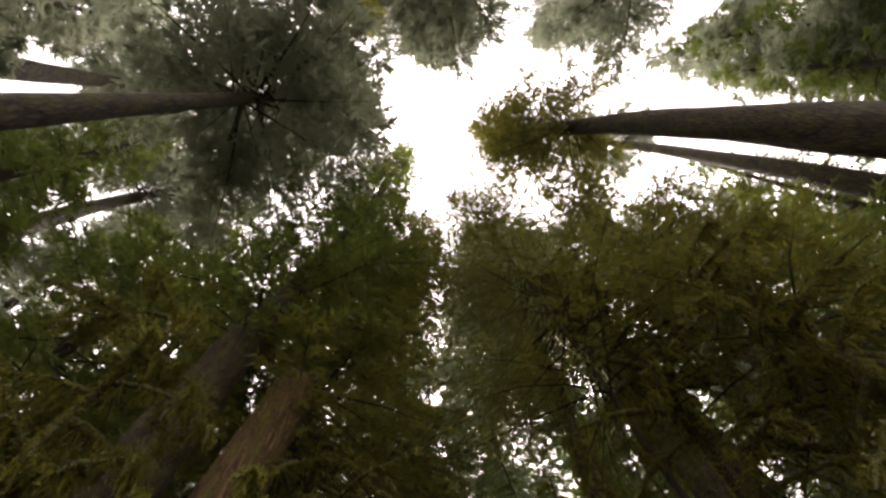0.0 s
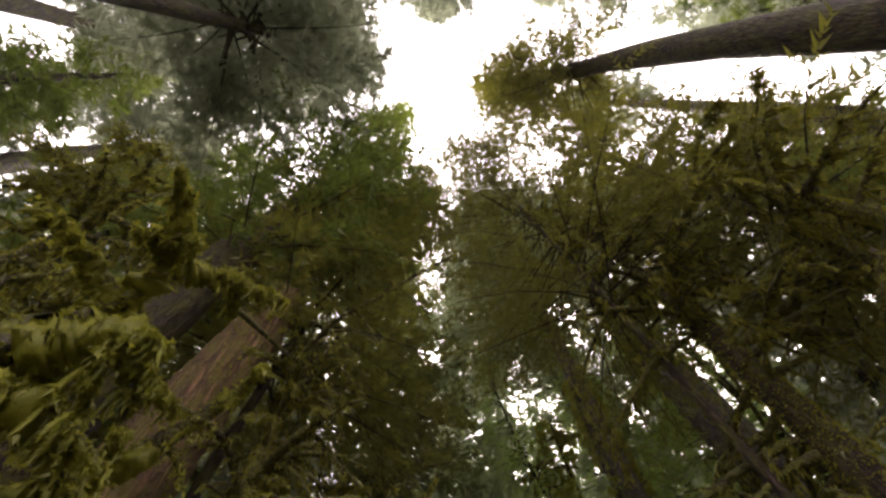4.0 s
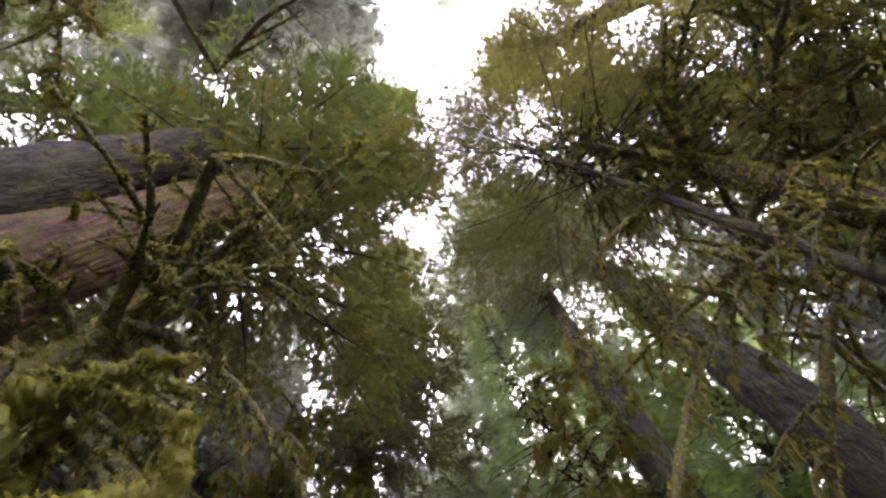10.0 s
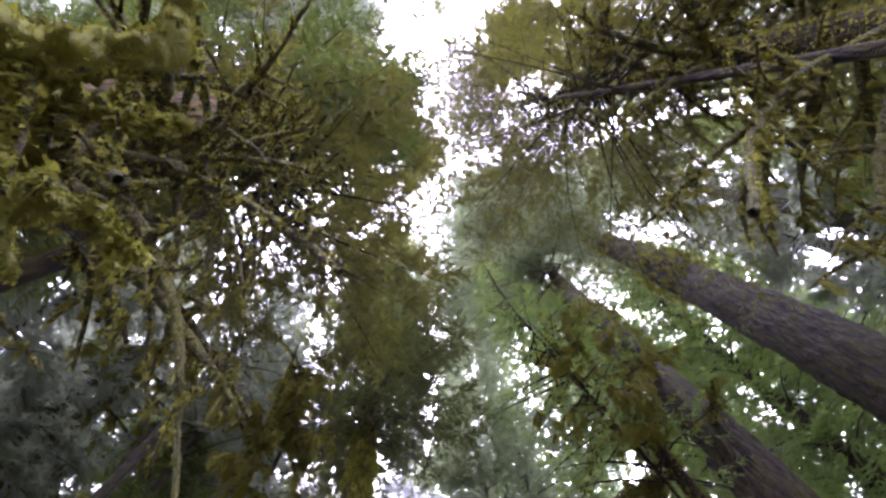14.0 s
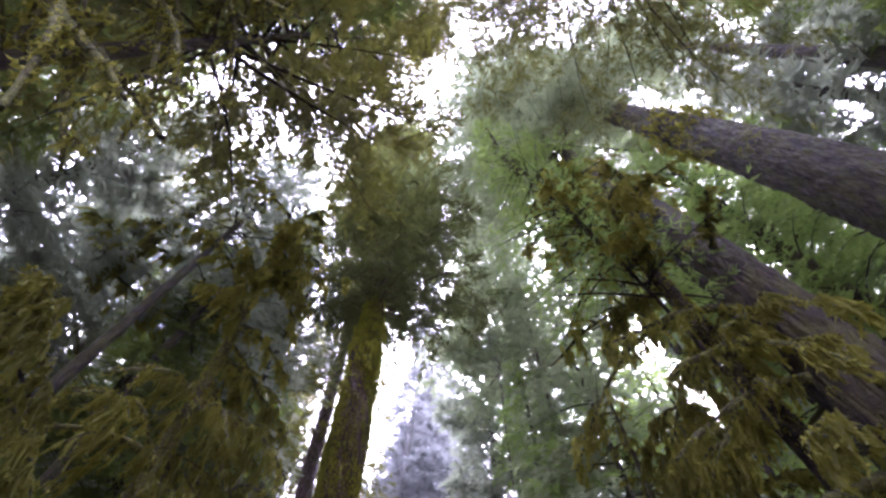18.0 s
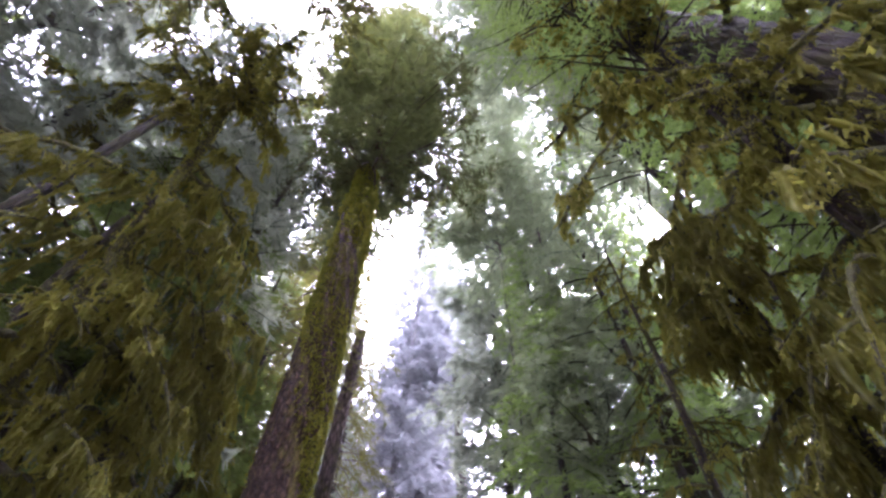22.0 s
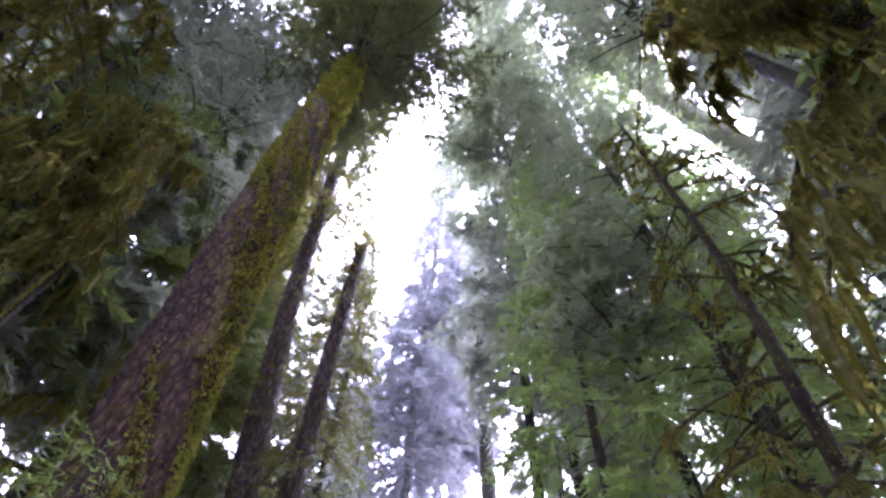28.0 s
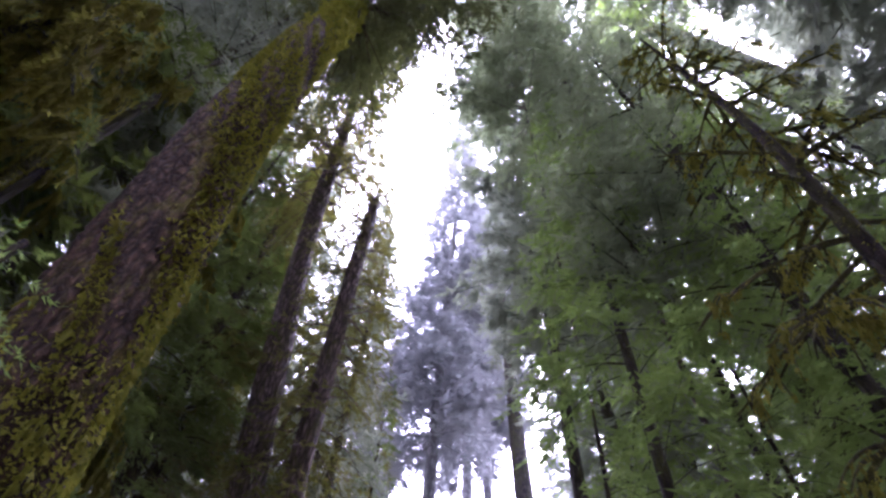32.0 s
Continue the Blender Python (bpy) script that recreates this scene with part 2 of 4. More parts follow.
def wobble(rng, n, amp):
    """A smooth random function of one or two numbers, from a few sines."""
    k = rng.uniform(0.4, 1.6, (n, 2))
    ph = rng.uniform(0, 6.28, n)
    return lambda a, b: amp * sum(np.sin(a * round(k[i, 0] * (i + 1)) + b * k[i, 1] * (0.5 + 0.4 * i) + ph[i]) / (1 + 0.5 * i) for i in range(n))


def tube(pts, rad, sides, rng=None, rough=0.0, ref=(0, 0, 1)):
    """A tapering round stem along a line of points, closed to a small tip."""
    pts = np.asarray(pts, float)
    rad = np.asarray(rad, float)
    tan = unit(np.gradient(pts, axis=0))
    ref = np.asarray(ref, float)
    s = unit(np.cross(tan, ref))
    u = np.cross(s, tan)
    a = np.linspace(0, 2 * np.pi, sides, endpoint=False)
    R = rad[:, None] * np.ones(sides)
    if rough and rng is not None:
        R = R * (1 + rough * rng.normal(0, 1, R.shape))
    V = pts[:, None, :] + R[..., None] * (np.cos(a)[None, :, None] * s[:, None, :] + np.sin(a)[None, :, None] * u[:, None, :])
    k = len(pts)
    i, j = np.meshgrid(np.arange(k - 1), np.arange(sides), indexing="ij")
    j2 = (j + 1) % sides
    Q = np.stack([i * sides + j, i * sides + j2, (i + 1) * sides + j2, (i + 1) * sides + j], -1).reshape(-1, 4)
    return V.reshape(-1, 3), Q


def blades(C, D, N, length, width):
    """Slender pointed leaves, a blade each."""
    C, D = np.asarray(C, float), unit(np.asarray(D, float))
    S = unit(np.cross(D, N))
    ln, w = np.asarray(length)[:, None], np.asarray(width)[:, None]
    V = np.stack([C + S * w, C + D * ln, C - S * w + D * ln * 0.12], 1)
    return V.reshape(-1, 3), np.arange(3 * len(C)).reshape(-1, 3)


def halves(Q):
    return np.concatenate([Q[:, [0, 1, 2]], Q[:, [0, 2, 3]]])


def stem_line(knots):
    """A smooth stem through (x, y, z) knots, as a function of height."""
    k = np.array(knots, float)

    def at(z):
        z = np.asarray(z, float)
        out = 0
        for d in (-0.1, 0, 0.1):
            zz = z + d * (k[-1, 2] - k[0, 2])
            x = np.interp(zz, k[:, 2], k[:, 0])
            y = np.interp(zz, k[:, 2], k[:, 1])
            lo, hi = zz < k[0, 2], zz > k[-1, 2]
            s0 = (k[1] - k[0]) / (k[1, 2] - k[0, 2])
            s1 = (k[-1] - k[-2]) / (k[-1, 2] - k[-2, 2])
            x = np.where(lo, k[0, 0] + s0[0] * (zz - k[0, 2]), np.where(hi, k[-1, 0] + s1[0] * (zz - k[-1, 2]), x))
            y = np.where(lo, k[0, 1] + s0[1] * (zz - k[0, 2]), np.where(hi, k[-1, 1] + s1[1] * (zz - k[-1, 2]), y))
            out = out + np.stack([x, y], -1) / 3
        return np.concatenate([out, z[..., None]], -1)
    return at


def trunk_mesh(at, H, r0, rng, sides=14, dz=1.0, r_top=0.04, ridges=0.0, fine_to=1e9, power=0.85, flare=0.35, stop=None):
    """A stem with root flare, swelling, flutes and (near) bark ridges."""
    top = stop or H
    z = [-0.3]
    while z[-1] < top:
        z.append(z[-1] + (dz if z[-1] < fine_to else max(dz, 1.0)))
    z[-1] = top
    z = np.array(z)
    a = np.linspace(0, 2 * np.pi, sides, endpoint=False)
    A, Z = np.meshgrid(a, z)
    u = np.clip(Z / H, 0, 1)
    R = r_top + (r0 - r_top) * np.clip(1 - u, 0, 1) ** power + flare * r0 * np.exp(-np.clip(Z, 0, None) / (1.4 * r0))
    w1 = wobble(rng, 4, 0.035)
    R = R * (1 + w1(A, Z * 0.5))
    if ridges:
        n = sides // 4
        ph = wobble(rng, 5, 0.9)(A, Z * 0.7)
        cut = wobble(rng, 6, 0.5)(A * 2, Z * 3.1)
        R = R * (1 + ridges * (np.sin(n * A + 2.2 * ph) * (0.6 + 0.4 * np.sin(6 * Z + 3 * ph)) + 0.7 * cut + 0.55 * rng.normal(0, 1, R.shape)))
    c = at(z)
    V = np.stack([c[:, 0:1] + R * np.cos(A), c[:, 1:2] + R * np.sin(A), Z], -1)
    k = len(z)
    i, j = np.meshgrid(np.arange(k - 1), np.arange(sides), indexing="ij")
    j2 = (j + 1) % sides
    Q = np.stack([i * sides + j, i * sides + j2, (i + 1) * sides + j2, (i + 1) * sides + j], -1).reshape(-1, 4)
    return V.reshape(-1, 3), Q, (A, Z, R, c)


def boughs(at, z0, H, R, nb, rng, leaf=0.3, dense=1.0, droop=0.35, rise=0.15, full=0.8, low=0.45, wood=0.02, side=None, thin=1.0):
    """Branches with herringbone twigs of needles. Returns wood and needle quads with the branch that each belongs to."""
    u = np.sort((np.arange(nb) + rng.uniform(0, 1, nb)) / nb)
    z = z0 + u * (H - z0)
    L = R * np.maximum((1 - u) ** full, 0.05) * np.minimum(1, low + u * 5) * rng.uniform(0.5, 1.2, nb) + 0.25
    az = rng.uniform(0, 2 * np.pi, nb) if side is None else rng.normal(side[0], side[1], nb)
    dh = np.stack([np.cos(az), np.sin(az), 0 * az], -1)
    ph = np.stack([-np.sin(az), np.cos(az), 0 * az], -1)
    up = np.array([0, 0, 1.0])
    A = at(z)
    rs = rise * rng.uniform(0.2, 1.8, nb) + 0.25 * u
    dr = droop * rng.uniform(0.6, 1.5, nb)
    bend = rng.normal(0, 0.12, nb)

    def on(b, s):
        s = s[..., None]
        return A[b] + dh[b] * L[b][..., None] * s + ph[b] * (bend * L)[b][..., None] * s ** 2 + up * (L[b] * rs[b])[..., None] * s - up * (L[b] * dr[b])[..., None] * s ** 2
    K = 5
    S = np.linspace(0, 1, K)
    bi = np.repeat(np.arange(nb), K).reshape(nb, K)
    Pc = on(bi, np.tile(S, (nb, 1)))
    rad = (wood * L ** 0.8)[:, None] * (1 - 0.9 * S)[None]
    ring = [(1, 0), (-0.5, 0.87), (-0.5, -0.87)]
    V = np.stack([Pc + rad[..., None] * (c * ph[:, None, :] + d * up) for c, d in ring], 2)
    base = (np.arange(nb) * K * 3)[:, None, None]
    i, j = np.meshgrid(np.arange(K - 1), np.arange(3), indexing="ij")
    j2 = (j + 1) % 3
    q = np.stack([i * 3 + j, i * 3 + j2, (i + 1) * 3 + j2, (i + 1) * 3 + j], -1).reshape(-1, 4)
    woodV, woodQ = V.reshape(-1, 3), (base + q[None]).reshape(-1, 4)
    # twigs
    nt = np.maximum(4, (L * 5.0 * dense).astype(int))
    tb = np.repeat(np.arange(nb), nt)
    n = len(tb)
    ts = rng.uniform(0.12, 1, n) ** 0.8
    sg = np.where(rng.uniform(0, 1, n) < 0.5, -1.0, 1.0)
    tl = (0.40 * L[tb] * (1 - 0.75 * ts) + 0.35) * rng.uniform(0.5, 1.2, n)
    base_p = on(tb, ts)
    td = unit(ph[tb] * sg[:, None] * rng.uniform(0.5, 1.0, n)[:, None] + dh[tb] * rng.uniform(0.3, 1.0, n)[:, None] + up * (rng.normal(-0.22, 0.22, n) - 0.25 * droop)[:, None])
    nl = np.maximum(4, (tl * 11.3 * dense).astype(int))
    li = np.repeat(np.arange(n), nl)
    m = len(li)
    lt = rng.uniform(0.05, 1, m)
    sag = -0.22 * (lt ** 2) * tl[li]
    C = base_p[li] + td[li] * (lt * tl[li])[:, None] + up * sag[:, None]
    lat = unit(np.cross(td[li], up)) * np.where(rng.uniform(0, 1, m) < 0.5, -1.0, 1.0)[:, None]
    D = unit(td[li] * 0.8 + lat * rng.uniform(0.3, 1.0, m)[:, None] + rng.normal(0, 0.25, (m, 3)) + up * -0.15)
    N = unit(up + rng.normal(0, 0.45, (m, 3)))
    ll = 0.76 * leaf * rng.uniform(0.5, 1.4, m)
    needle = blades(C, D, N, ll, ll * 0.122 * thin)
    return (woodV, woodQ, K * 3, (K - 1) * 3), (needle[0], needle[1], tb[li])


def conifer(label, knots, H, r0, z0, R, nb, seed, needles=NEEDLE, bark=BARK, leaf=0.32, dense=1.0, droop=0.35, rise=0.15,
            sides=14, dz=1.2, ridges=0.0, split=0, low=0.45, full=0.8, group="tall conifers of the forest", fine_to=1e9, r_top=0.04,
            name="conifer_tree", wood=0.02, flare=0.35, thin=1.0, power=0.85):
    rng = np.random.default_rng(seed)
    bx, by = knots[0][0], knots[0][1]
    tree = new(name)
    tree.location = (bx, by, 0)
    tagged(tree, label, "tree", group)
    at = stem_line([(x - bx, y - by, z) for x, y, z in knots])
    V, Q, grid = trunk_mesh(at, H, r0, rng, sides, dz, r_top, ridges, fine_to, power, flare)
    part("trunk", (V, Q), bark, tree, smooth=True)
    (wV, wQ, wv, wq), (nV, nQ, nb_of) = boughs(at, z0, H, R, nb, rng, leaf, dense, droop, rise, full, low, wood, thin=thin)
    for b in range(split):
        o = part("bough", (wV[b * wv:(b + 1) * wv], wQ[b * wq:(b + 1) * wq] - b * wv), bark, tree)
        k = nb_of == b
        part("needles", (nV.reshape(-1, 3, 3)[k], np.arange(3 * k.sum()).reshape(-1, 3)), needles, o)
    if split < nb:
        part("branching", (wV[split * wv:], wQ[split * wq:] - split * wv), bark, tree, kind="stuff")
        k = nb_of >= split
        part("crown", (nV.reshape(-1, 3, 3)[k], np.arange(3 * k.sum()).reshape(-1, 3)), needles, tree, kind="stuff")
    return tree, at, grid


def moss_strands(P, rng, length, fuzz=0.07, tufts=5, stout=1.0, spread=0.045, drift=(0, 0, 0)):
    """Beards of moss: bundles of thin ragged strands that hang from the points P, with loose ends at their edges."""
    per = 3
    ln = np.repeat(length * rng.uniform(0.2, 1.2, len(P)) ** 1.2 + 0.05, per) * rng.uniform(0.35, 1.1, len(P) * per)
    P = np.repeat(P, per, 0) + rng.normal(0, spread, (len(P) * per, 3)) * np.array([1, 1, 0.4])
    n = len(P)
    t = np.array([0, 0.3, 0.7, 1.0])
    prof = np.array([0.75, 1.0, 0.7, 0.1])
    lean = rng.normal(0, 0.12, (n, 1, 3)) * np.array([1, 1, 0]) + np.asarray(drift)
    C = P[:, None, :] + (lean + rng.normal(0, 0.05, (n, 4, 3)) - np.array([0, 0, 1])) * (t[None] * ln[:, None])[..., None]
    w = (0.011 + 0.030 * ln * rng.uniform(0.5, 1.4, n)) * stout
    rad = w[:, None] * prof[None] * rng.uniform(0.6, 1.45, (n, 4))
    a = rng.uniform(0, 6.283, n)
    e1 = np.stack([np.cos(a), np.sin(a), 0 * a], -1)
    e2 = np.stack([-np.sin(a), np.cos(a), 0 * a], -1)
    V = np.stack([C + rad[..., None] * (np.cos(q) * e1 + np.sin(q) * e2)[:, None, :] for q in (0, 2.094, 4.189)], 2)
    i, j = np.meshgrid(np.arange(3), np.arange(3), indexing="ij")
    j2 = (j + 1) % 3
    q = np.stack([i * 3 + j, i * 3 + j2, (i + 1) * 3 + j2, (i + 1) * 3 + j], -1).reshape(-1, 4)
    Q = (np.arange(n) * 12)[:, None, None] + q[None]
    body = (V.reshape(-1, 3), halves(Q.reshape(-1, 4)))
    k = np.maximum(1, (ln * tufts / 0.5).astype(int))
    pick = np.repeat(np.arange(n), k)
    m = len(pick)
    s = rng.uniform(0.0, 0.95, m)
    wide = w[pick] * np.interp(s, t, prof)
    lo = np.minimum(2, np.searchsorted(t, s, side="right") - 1)
    f = ((s - t[lo]) / (t[lo + 1] - t[lo]))[:, None]
    out = unit(rng.normal(0, 1, (m, 3)) * np.array([1, 1, 0.3]))
    base = C[pick, lo] * (1 - f) + C[pick, lo + 1] * f + out * wide[:, None] * 0.6
    D = np.array([0, 0, -0.9]) + out * 0.8 + rng.normal(0, 0.25, (m, 3))
    l = fuzz * rng.uniform(0.5, 1.5, m)
    return join([body, blades(base, D, rng.normal(0, 1, (m, 3)), l, l * 0.26)])


def fringe(P, T, rng, length, per=4):
    """Drapes of moss: overlapping tapered tongues that hang in a row below a twig and trail towards its tip."""
    n = len(P) * per
    ln = np.repeat(length, per) * rng.uniform(0.3, 1.15, n) + 0.03
    C = np.repeat(P, per, 0) + rng.normal(0, 0.035, (n, 3))
    D = np.repeat(T, per, 0) * rng.uniform(0.0, 0.3, n)[:, None] + np.array([0, 0, -1.0]) + rng.normal(0, 0.14, (n, 3))
    return blades(C, D, rng.normal(0, 1, (n, 3)), ln, 0.010 + ln * rng.uniform(0.035, 0.085, n))


def over_trail(P, width, z):
    """Which points hang low over the open trail."""
    return (np.abs(P[:, 0] - np.interp(P[:, 1], [0, 5, 10, 15, 20, 26], [-0.0, 1.1, 1.2, 2.2, 3.5, 3.6])) < width) & (P[:, 2] < z) & (P[:, 1] < 29)


def moss_cushion(P, rad, rng, per, fuzz):
    """Tufts that sit all round a limb."""
    n = len(P) * per
    d = unit(rng.normal(0, 1, (n, 3)))
    C = np.repeat(P, per, 0) + d * np.repeat(rad, per)[:, None] + rng.normal(0, 0.02, (n, 3))
    D = unit(d * 0.8 + np.array([0, 0, -0.7]) + rng.normal(0, 0.4, (n, 3)))
    l = fuzz * rng.uniform(0.8, 2.0, n)
    return blades(C, D, rng.normal(0, 1, (n, 3)), l, l * 0.35)


def mossy_limb(tree, start, az, length, rng, r0=0.07, rise=0.2, droop=0.5, moss=1.0, strand=0.7, fuzz=0.05, twigs=7, moss_mat=MOSS, needle=None, leaf=0.12, crook=0.10, cushion=1.0, via=None):
    """A crooked limb with side twigs, wrapped in moss; its moss and needles are its parts."""
    K = 22
    s = np.linspace(0, 1, K)
    dh, ph, up = np.array([np.cos(az), np.sin(az), 0]), np.array([-np.sin(az), np.cos(az), 0]), np.array([0, 0, 1.0])
    jit = np.cumsum(rng.normal(0, crook, (K, 3)), 0) * length / K
    line = np.asarray(start) + dh * (length * s)[:, None] + up * (length * (rise * s - droop * s ** 2))[:, None] + jit * s[:, None]
    if via is not None:
        via = np.asarray(via, float) - np.array(tree.location)
        q = np.linspace(0, 1, len(via))
        line = np.stack([np.interp(s, q, via[:, a]) for a in range(3)], -1) + jit * 0.5
    rad = (r0 * (1 - 0.85 * s) + 0.006) * (1 + 0.22 * np.convolve(rng.normal(0, 1, K + 2), np.ones(3) / 2, "valid"))
    rad = np.maximum(rad, 0.006)
    pieces = [tube(line, rad * 2.0, 6, rng, 0.06)]
    lines, rads = [line], [rad]
    for _ in range(twigs):
        k = rng.integers(4, K - 1)
        tl = length * rng.uniform(0.18, 0.42) * (1.2 - s[k])
        sg = rng.choice([-1, 1])
        d = unit(dh * rng.uniform(0.2, 0.9) + ph * sg * rng.uniform(0.4, 1.0) + up * rng.normal(0, 0.25))
        q = np.linspace(0, 1, 8)
        tw = line[k] + d * (tl * q)[:, None] - up * (tl * (0.45 + 0.35 * (tl < 1.2)) * q ** 2)[:, None] + np.cumsum(rng.normal(0, crook, (8, 3)), 0) * tl / 8 * q[:, None]
        tr = rad[k] * 0.55 * (1 - 0.85 * q) + 0.005
        pieces.append(tube(tw, tr * 2.2, 4, rng, 0.08))
        lines.append(tw)
        rads.append(tr)
    foot = np.array(tree.location)
    if over_trail(np.concatenate(lines) + foot, 1.5, 3.6).any():
        return None
    limb = part("limb", join(pieces), LIMB_MOSSY, tree, smooth=True)
    P, Rr, Tn, Ct, Bu = [], [], [], [], []
    for ln_, rd in zip(lines, rads):
        w = np.linalg.norm(np.diff(ln_, axis=0), axis=1).sum()
        q = rng.uniform(0.05, 1, max(6, int(w * 9 * moss)))
        node = rng.uniform(0.12, 1, max(2, int(w * 2.6 * moss)))
        bunch = np.r_[np.zeros(len(q), bool), np.ones(len(node), bool)]
        q = np.r_[q, node]
        Bu.append(bunch)
        i = np.arange(len(ln_))
        P.append(np.stack([np.interp(q * (len(ln_) - 1), i, ln_[:, a]) for a in range(3)], -1))
        tan = unit(np.gradient(ln_, axis=0))
        Tn.append(np.stack([np.interp(q * (len(ln_) - 1), i, tan[:, a]) for a in range(3)], -1))
        Rr.append(2.0 * np.interp(q * (len(ln_) - 1), i, rd))
        Ct.append(np.where(bunch, 1.25, 0.3) * (1.1 - 0.4 * q))
    P, Rr, Tn, Ct, Bu = (np.concatenate(a) for a in (P, Rr, Tn, Ct, Bu))
    clear = ~over_trail(P + foot, 1.7, 3.9 + strand)
    P, Rr, Tn, Ct, Bu = P[clear], Rr[clear], Tn[clear], Ct[clear], Bu[clear]
    if len(P) < 3:
        return limb
    plush = moss_mat is MOSS_GREEN
    parts = []
    if plush:
        for ln_, rd in zip(lines[:1 + len(lines) // 2], rads):
            i = np.linspace(0, len(ln_) - 1, 5 * len(ln_))
            fine = np.stack([np.interp(i, np.arange(len(ln_)), ln_[:, a]) for a in range(3)], -1)
            if over_trail(fine + foot, 1.5, 3.7).any():
                continue
            lump = np.convolve(rng.normal(0, 1, len(i) + 24), np.ones(25) / 8, "valid")
            fat = np.interp(i, np.arange(len(ln_)), rd) * 1.9 * np.clip(1.1 + 0.45 * lump, 0.6, 2.0) + 0.012
            fat[-1] = 0.004
            V, Q = tube(fine - np.array([0, 0, 0.3]) * fat[:, None], fat, 10)
            A, S = np.meshgrid(np.linspace(0, 6.283, 10, endpoint=False), np.arange(len(i)) * 0.35)
            swell = wobble(rng, 7, 0.16)(A, S) + wobble(rng, 5, 0.10)(2 * A, 2.3 * S) + rng.normal(0, 0.05, A.shape)
            core = np.repeat(fine - np.array([0, 0, 0.3]) * fat[:, None], 10, 0)
            V = core + (V - core) * (1 + swell.reshape(-1, 1))
            parts.append((V, halves(Q)))
            pick = rng.integers(0, len(V), int(len(V) * 1.5))
            out = unit(V[pick] - core[pick])
            l = rng.uniform(0.015, 0.05, len(pick))
            parts.append(blades(V[pick] - out * 0.008, out + rng.normal(0, 0.5, out.shape) + np.array([0, 0, -0.5]), rng.normal(0, 1, out.shape), l, l * 0.3))
        Ct = Ct * 0.55
    low = P - np.array([0, 0, 1]) * Rr[:, None] * 0.3
    parts.append(fringe(low[~Bu], Tn[~Bu], rng, 0.85 * strand * Ct[~Bu]))
    if Bu.any():
        parts.append(moss_strands(low[Bu], rng, strand * Ct[Bu], 0.035 + 0.06 * min(strand, 1.0), 14, stout=1.0 + 0.5 * min(strand, 1.0), spread=0.02 + 0.04 * strand, drift=dh * 0.12))
    if cushion:
        parts.append(moss_cushion(P, Rr, rng, max(1, int(2 * cushion)), fuzz * 0.8))
    part("moss", join(parts), moss_mat, limb, smooth=True, kind="stuff")
    if needle is not None:
        tips = np.concatenate([ln_[len(ln_) // 2:] for ln_ in lines])
        n = len(tips) * 14
        C = np.repeat(tips, 14, 0) + rng.normal(0, 0.14, (n, 3))
        D = unit(dh * 0.5 + rng.normal(0, 0.7, (n, 3)) - up * 0.4)
        l = leaf * rng.uniform(0.6, 1.4, n)
        part("needles", blades(C, D, unit(up + rng.normal(0, 0.4, (n, 3))), l, l * 0.16), needle, limb, kind="stuff")
    return limb


def mossy_tree(label, knots, H, r0, seed, z0, limbs, reach, strand=0.7, moss=1.0, bark=LIMB_MOSSY, sides=14, dz=0.4, needle=None, fuzz=0.05, rise=0.2, droop=0.5,
               az=None, r_limb=0.07, moss_mat=MOSS, top=0.5, twigs=7, ridges=0.02, group="moss-hung trees by the trail", trunk_moss=1.0, crook=0.1):
    rng = np.random.default_rng(seed)
    bx, by = knots[0][0], knots[0][1]
    tree = new("mossy_tree")
    tree.location = (bx, by, 0)
    tagged(tree, label, "tree", group)
    at = stem_line([(x - bx, y - by, z) for x, y, z in knots])
    V, Q, grid = trunk_mesh(at, H, r0, rng, sides, dz, 0.03, ridges)
    trunk = part("trunk", (V, Q), bark, tree, smooth=True)
    n = int(900 * trunk_moss * H * r0)
    zz = rng.uniform(0.5, H * 0.95, n)
    aa = rng.uniform(0, 6.283, n)
    rr = 0.03 + (r0 - 0.03) * (1 - zz / H) ** 0.85
    P = at(zz) + np.stack([rr * np.cos(aa), rr * np.sin(aa), 0 * aa], -1)
    d = np.stack([np.cos(aa), np.sin(aa), -0.9 + 0 * aa], -1) + rng.normal(0, 0.35, (n, 3))
    l = fuzz * rng.uniform(0.8, 2.2, n)
    if n:
        part("moss", blades(P, d, rng.normal(0, 1, (n, 3)), l, l * 0.35), moss_mat, trunk, kind="stuff")
    for i in range(limbs):
        u = (i + rng.uniform(0, 1)) / limbs
        z = z0 + u * (H - z0) * 0.97
        a = rng.uniform(0, 6.283) if az is None else rng.normal(az[0], az[1])
        ln = reach * (1 - (1 - top) * u) * rng.uniform(0.6, 1.2)
        mossy_limb(tree, at(np.array(z)), a, ln, rng, r_limb * (1 - 0.5 * u) * rng.uniform(0.7, 1.3), rise * rng.uniform(0.2, 1.8), droop * rng.uniform(0.5, 1.4),
                   moss, strand, fuzz, twigs, moss_mat, needle, crook=crook)
    return tree, at


